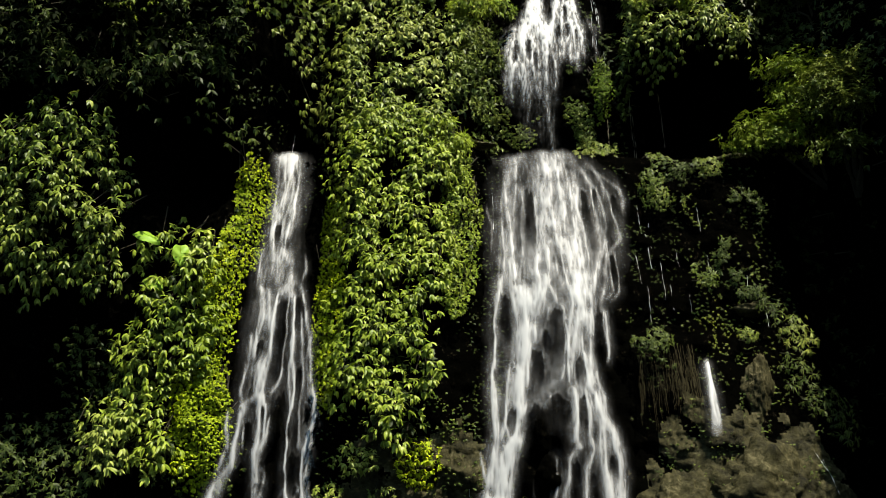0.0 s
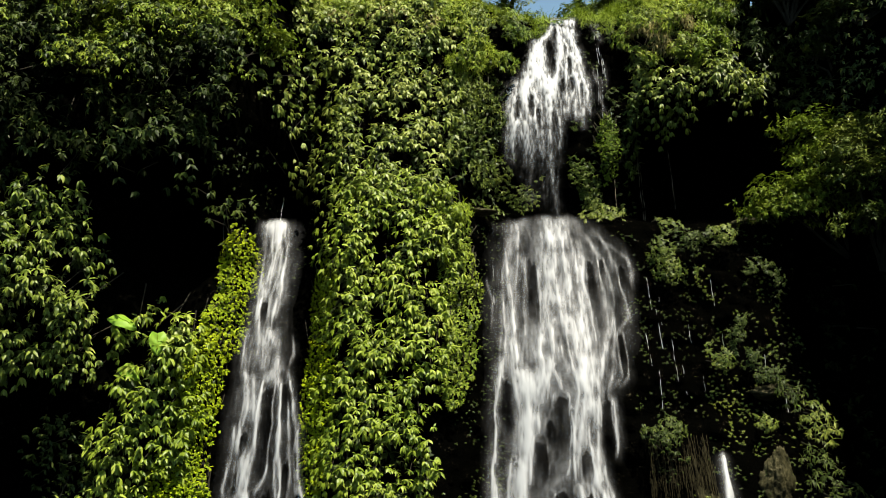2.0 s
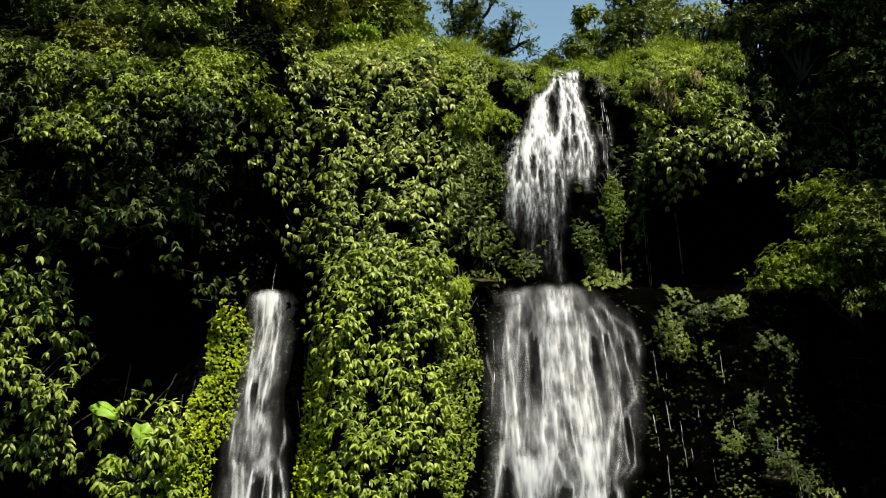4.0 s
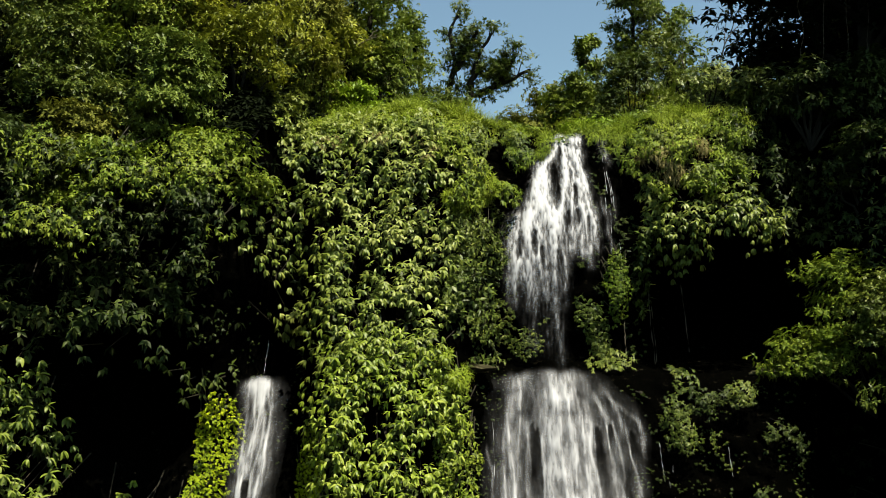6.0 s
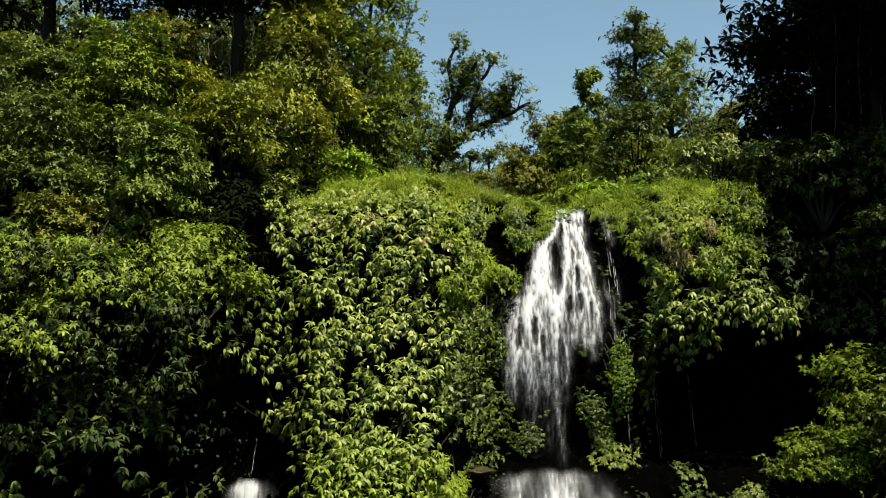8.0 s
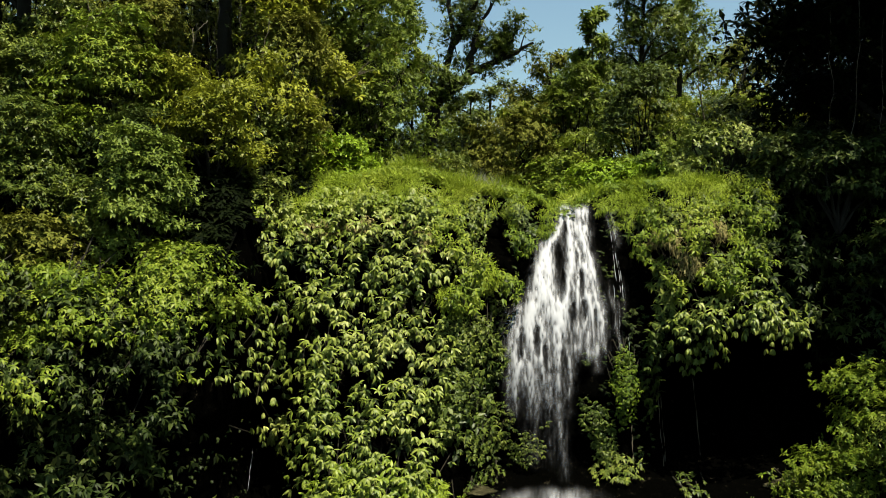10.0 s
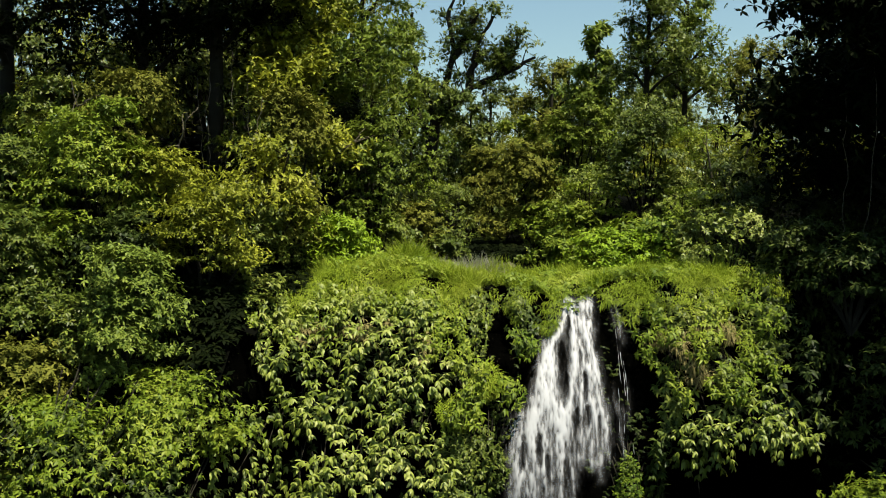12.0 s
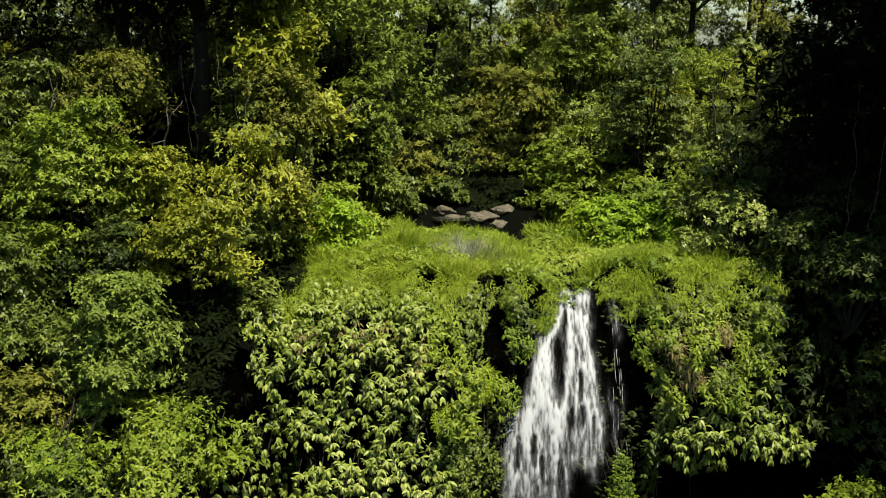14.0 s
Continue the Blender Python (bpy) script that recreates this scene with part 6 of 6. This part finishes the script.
def old_tree():
    """The mossy tree by the stream: a thick leaning trunk, one long limb to the right, several rising."""
    rng = np.random.RandomState(5)
    y = 57.0
    thing = empty("tree", (-0.8, y, 18.0), "mossy old tree with crooked limbs and an open crown", "tree")
    trunk = [(-0.9, y, 17.6), (-0.75, y, 19.7), (-0.53, y, 22.1), (-0.16, y, 24.5)]
    limbs = [[(-0.16, y, 24.4), (0.5, y, 25.2), (1.77, y, 26.1), (3.1, y, 26.6), (4.2, y, 27.1), (5.0, y, 27.6)],
             [(3.1, y, 26.6), (3.6, y, 27.3), (3.9, y, 28.2), (4.3, y, 28.6)],
             [(1.6, y, 26.0), (1.9, y, 27.3), (2.2, y, 28.4), (2.9, y, 29.6)],
             [(-0.16, y, 24.5), (0.3, y, 26.4), (0.7, y, 28.2), (0.4, y, 30.0), (0.9, y, 31.2)],
             [(-0.16, y, 24.5), (-0.8, y + 0.5, 26.0), (-1.4, y, 28.2), (-1.1, y, 30.2)],
             [(-0.4, y, 23.4), (-1.4, y - 0.5, 25.2), (-2.5, y - 0.5, 27.0), (-3.0, y, 28.0)],
             [(0.6, y, 27.6), (1.4, y + 0.5, 29.2), (1.7, y, 30.4)],
             [(-0.3, y, 24.0), (0.6, y - 0.8, 25.0), (1.0, y - 1.2, 25.4)]]
    curve = lambda pts: np.stack([np.interp(np.linspace(0, len(pts) - 1, 16), np.arange(len(pts)), np.array(pts)[:, j]) for j in range(3)], -1)
    part("trunk", tube(curve(trunk), np.linspace(0.5, 0.34, 16) * (1 + 0.1 * rng.normal(0, 1, 16)), 10), M_BARK, thing)
    tips = []
    for pts in limbs:
        path = curve(pts) + np.cumsum(rng.normal(0, 0.045, (16, 3)), 0)
        limb = part("limb", tube(path, np.linspace(0.24, 0.07, 16) * (1 + 0.16 * rng.normal(0, 1, 16)), 8), M_BARK, thing, "crooked mossy limb")
        pieces = []
        for _ in range(15):
            q = along_path(path, rng.uniform(0.15, 1.0))
            e = q + unit(rng.normal(0, 1, 3) + np.array((0, 0, 0.7))) * rng.uniform(0.5, 1.2)
            s = np.linspace(0, 1, 6)[:, None]
            pieces.append(tube(q * (1 - s) + e * s + rng.normal(0, 0.04, (6, 3)) * s, np.linspace(0.05, 0.015, 6), 5))
            tips.append((e, 0.3))
        tagged(part("twig_spray", joined(pieces), M_BARK, limb), kind="stuff")
    part("crown", leafy_tips(rng, tips, 26, 0.22), M_TREE, thing)


old_tree()
tree("tree", "round-crowned tall tree above the hill", 62, on_land(10.2, 53), 10.0, (0.3, 0, 0), 0.42, 1.9, M_TREE, 16, 13, 0.2, 0.22, spread=0.3)
tree("tree", "round-crowned tall tree above the hill", 68, on_land(12.4, 54), 9.3, (0.3, 0, 0), 0.42, 1.8, M_PALE, 15, 12, 0.2, 0.2, spread=0.3)
tree("tree", "pale slender tree on the ridge", 69, on_land(8.2, 56), 8.0, (0.2, 0, 0), 0.35, 1.4, M_PALE, 9, 12, 0.3, 0.12, M_TWIG)
tree("tree", "airy leafy tree behind the old tree", 81, on_land(1.7, 61), 7.0, (0.2, 0, 0), 0.2, 2.0, M_TREE, 11, 11, 0.22, 0.14)
tree("tree", "airy leafy tree behind the old tree", 82, on_land(-1.6, 61), 8.6, (-0.2, 0, 0), 0.2, 2.1, M_PALE, 12, 11, 0.22, 0.15)
tree("tree", "low leafy tree behind the old tree", 83, on_land(4.4, 60), 6.4, (0.2, 0, 0), 0.2, 1.9, M_BRIGHT, 11, 11, 0.22, 0.14)
tree("tree", "slender tree on the hillside", 63, on_land(-3.4, 43), 10, (0.6, 0, 0), 0.2, 2.4, M_PALE, 14, 18, 0.2, 0.18)
tree("tree", "slender open-crowned tree beside the flat", 70, on_land(-2.2, 48), 10, (0.4, 0, 0), 0.25, 2.0, M_PALE, 12, 13, 0.2, 0.15)
tree("tree", "leafy tree on the steep hillside", 71, on_land(-4.4, 38), 9, (0.3, -0.5, 0), 0.15, 2.4, M_PALE, 14, 20, 0.2, 0.2)
tree("tree", "dry hanging-leaved tree on the hill edge", 64, on_land(-4.4, 34.0), 7.0, (0.2, -0.6, 0), 0.1, 1.9, M_GOLD, 14, 20, 0.2, 0.2)
# these eight crowns have shade painted in as near-black leaf colour
tree("tree", "tall tree on the hill with shade-painted crown", 67, on_land(-6.4, 33.0), 9, (0.2, 0, 0), 0.35, 2.4, M_DARK, 13, 24, 0.2, 0.25)
tree("tree", "tall tree on the hill with shade-painted crown", 65, on_land(-8.8, 34.0), 9, (0.2, 0, 0), 0.2, 2.8, M_DARK, 13, 24, 0.2, 0.25)
tree("tree", "tall tree on the hill with shade-painted crown", 72, on_land(-12.0, 32.0), 9, (0.2, 0, 0), 0.2, 2.8, M_DARK, 13, 24, 0.2, 0.25)
tree("tree", "shading tree with shade-painted crown and hanging lianas", 66, on_land(13.2, 31.5), 12, (0.4, -0.6, 0), 0.05, 3.2, M_DARK, 20, 46, 0.3, 0.3)
tree("tree", "overhanging tree with shade-painted crown on the shoulder", 77, on_land(15.2, 28.6), 11.5, (-1.2, -1.6, 0), 0.3, 3.4, M_DARK, 18, 26, 0.24, 0.3)
tree("tree", "shading tree with shade-painted crown on the slope", 74, on_land(15.5, 37.0), 11, (-0.6, -1, 0), 0.05, 3.6, M_DARK, 16, 24, 0.26, 0.3)
tree("tree", "tall tree with shade-painted crown closing the slope", 75, on_land(19.5, 46.0), 12, (0.2, 0, 0), 0.1, 3.6, M_DARK, 14, 22, 0.3, 0.3)
tree("tree", "tall tree with shade-painted crown closing the slope", 76, on_land(23.0, 56.0), 13, (0.2, 0, 0), 0.1, 3.8, M_DARK, 14, 20, 0.32, 0.3)
for i, (x, y, h) in enumerate(((6.4, 61, 7.0), (9.6, 60, 5.5), (13.4, 60, 6.0), (17.0, 58, 6.5), (3.0, 66, 8.0), (-0.6, 69, 8.0), (-5.4, 62, 9.0), (21, 60, 8.0), (0.8, 75, 8.0), (5.6, 74, 8.0), (10.5, 72, 7.0), (14.5, 66, 7.5), (19, 66, 8), (8, 66, 7.0))):
    tree("tree", "leafy forest tree behind the clearing", 400 + i, on_land(x, y), h, (0.2, 0, 0), 0.12, 2.6, M_TREE if i % 3 else M_DRY, 9, 13, 0.22, 0.2)


# ---- bare twigs and lianas in the forest ----
def dead_branch(seed, start, end, label="pale bare twisted branch sticking out of the thicket"):
    rng = np.random.RandomState(seed)
    a, b = np.array(start, float), np.array(end, float)
    s = np.linspace(0, 1, 14)[:, None]
    n = np.linalg.norm(b - a)
    path = a * (1 - s) + b * s + np.cumsum(rng.normal(0, 0.05 * n, (14, 3)), 0) * s * 0.5 + np.array((0, 0, 0.12 * n)) * np.sin(s * math.pi)
    thing = empty("dead_branch", tuple(float(v) for v in a), label, "branch", group="bare branches")
    part("main_stem", tube(path, np.linspace(0.035, 0.012, 14), 6), M_TWIG, thing)
    t = np.linspace(0, 1, 8)[:, None]
    for f in (0.4, 0.6, 0.8):
        q = along_path(path, f)
        e = q + (b - a) * rng.uniform(0.2, 0.4) + rng.normal(0, 0.18 * n, 3)
        part("twig", tube(q * (1 - t) + e * t + np.cumsum(rng.normal(0, 0.02 * n, (8, 3)), 0) * t, np.linspace(0.016, 0.006, 8), 5), M_TWIG, thing)


dead_branch(1, (10.0, 36.2, 21.0), (10.6, 35.6, 23.2))
dead_branch(2, (11.2, 36.0, 21.4), (12.2, 35.5, 23.4))
dead_branch(3, (9.2, 37.0, 20.6), (8.8, 36.6, 22.0))
dead_branch(4, (-3.4, 34.2, 20.6), (-2.2, 33.8, 21.8))
dead_branch(5, (-2.4, 38.5, 19.5), (-1.4, 38.0, 21.8))
dead_branch(6, (-6.6, 29.6, 20.4), (-6.2, 29.2, 21.8))
dead_branch(7, (-9.8, 30.0, 21.4), (-8.6, 29.4, 22.2))


def hanging_liana(x, y, z, length, seed):
    rng = np.random.RandomState(seed)
    s = np.linspace(0, 1, 14)
    p = np.stack((x + np.cumsum(rng.normal(0, 0.05, 14)), y + np.cumsum(rng.normal(0, 0.03, 14)), z - s * length), -1)
    tagged(mesh_object("liana", *tube(p, np.full(14, 0.008), 5), M_TWIG), "thin pale liana hanging from the forest trees", "liana", group="forest lianas")


for i, (x, y, z, n) in enumerate(((-6.0, 31.0, 23.4, 3.4), (-5.5, 31.4, 23.6, 4.0), (-5.0, 31.2, 23.0, 3.0), (-6.5, 31.6, 23.2, 3.6), (-4.6, 30.8, 22.6, 2.8), (-3.6, 32.6, 23.0, 3.2), (11.4, 29.6, 24.0, 5.4), (12.2, 29.8, 24.0, 6.0), (10.8, 30.2, 22.6, 4.2), (12.8, 30.4, 24.5, 5.0))):
    hanging_liana(x, y, z, n, 700 + i)
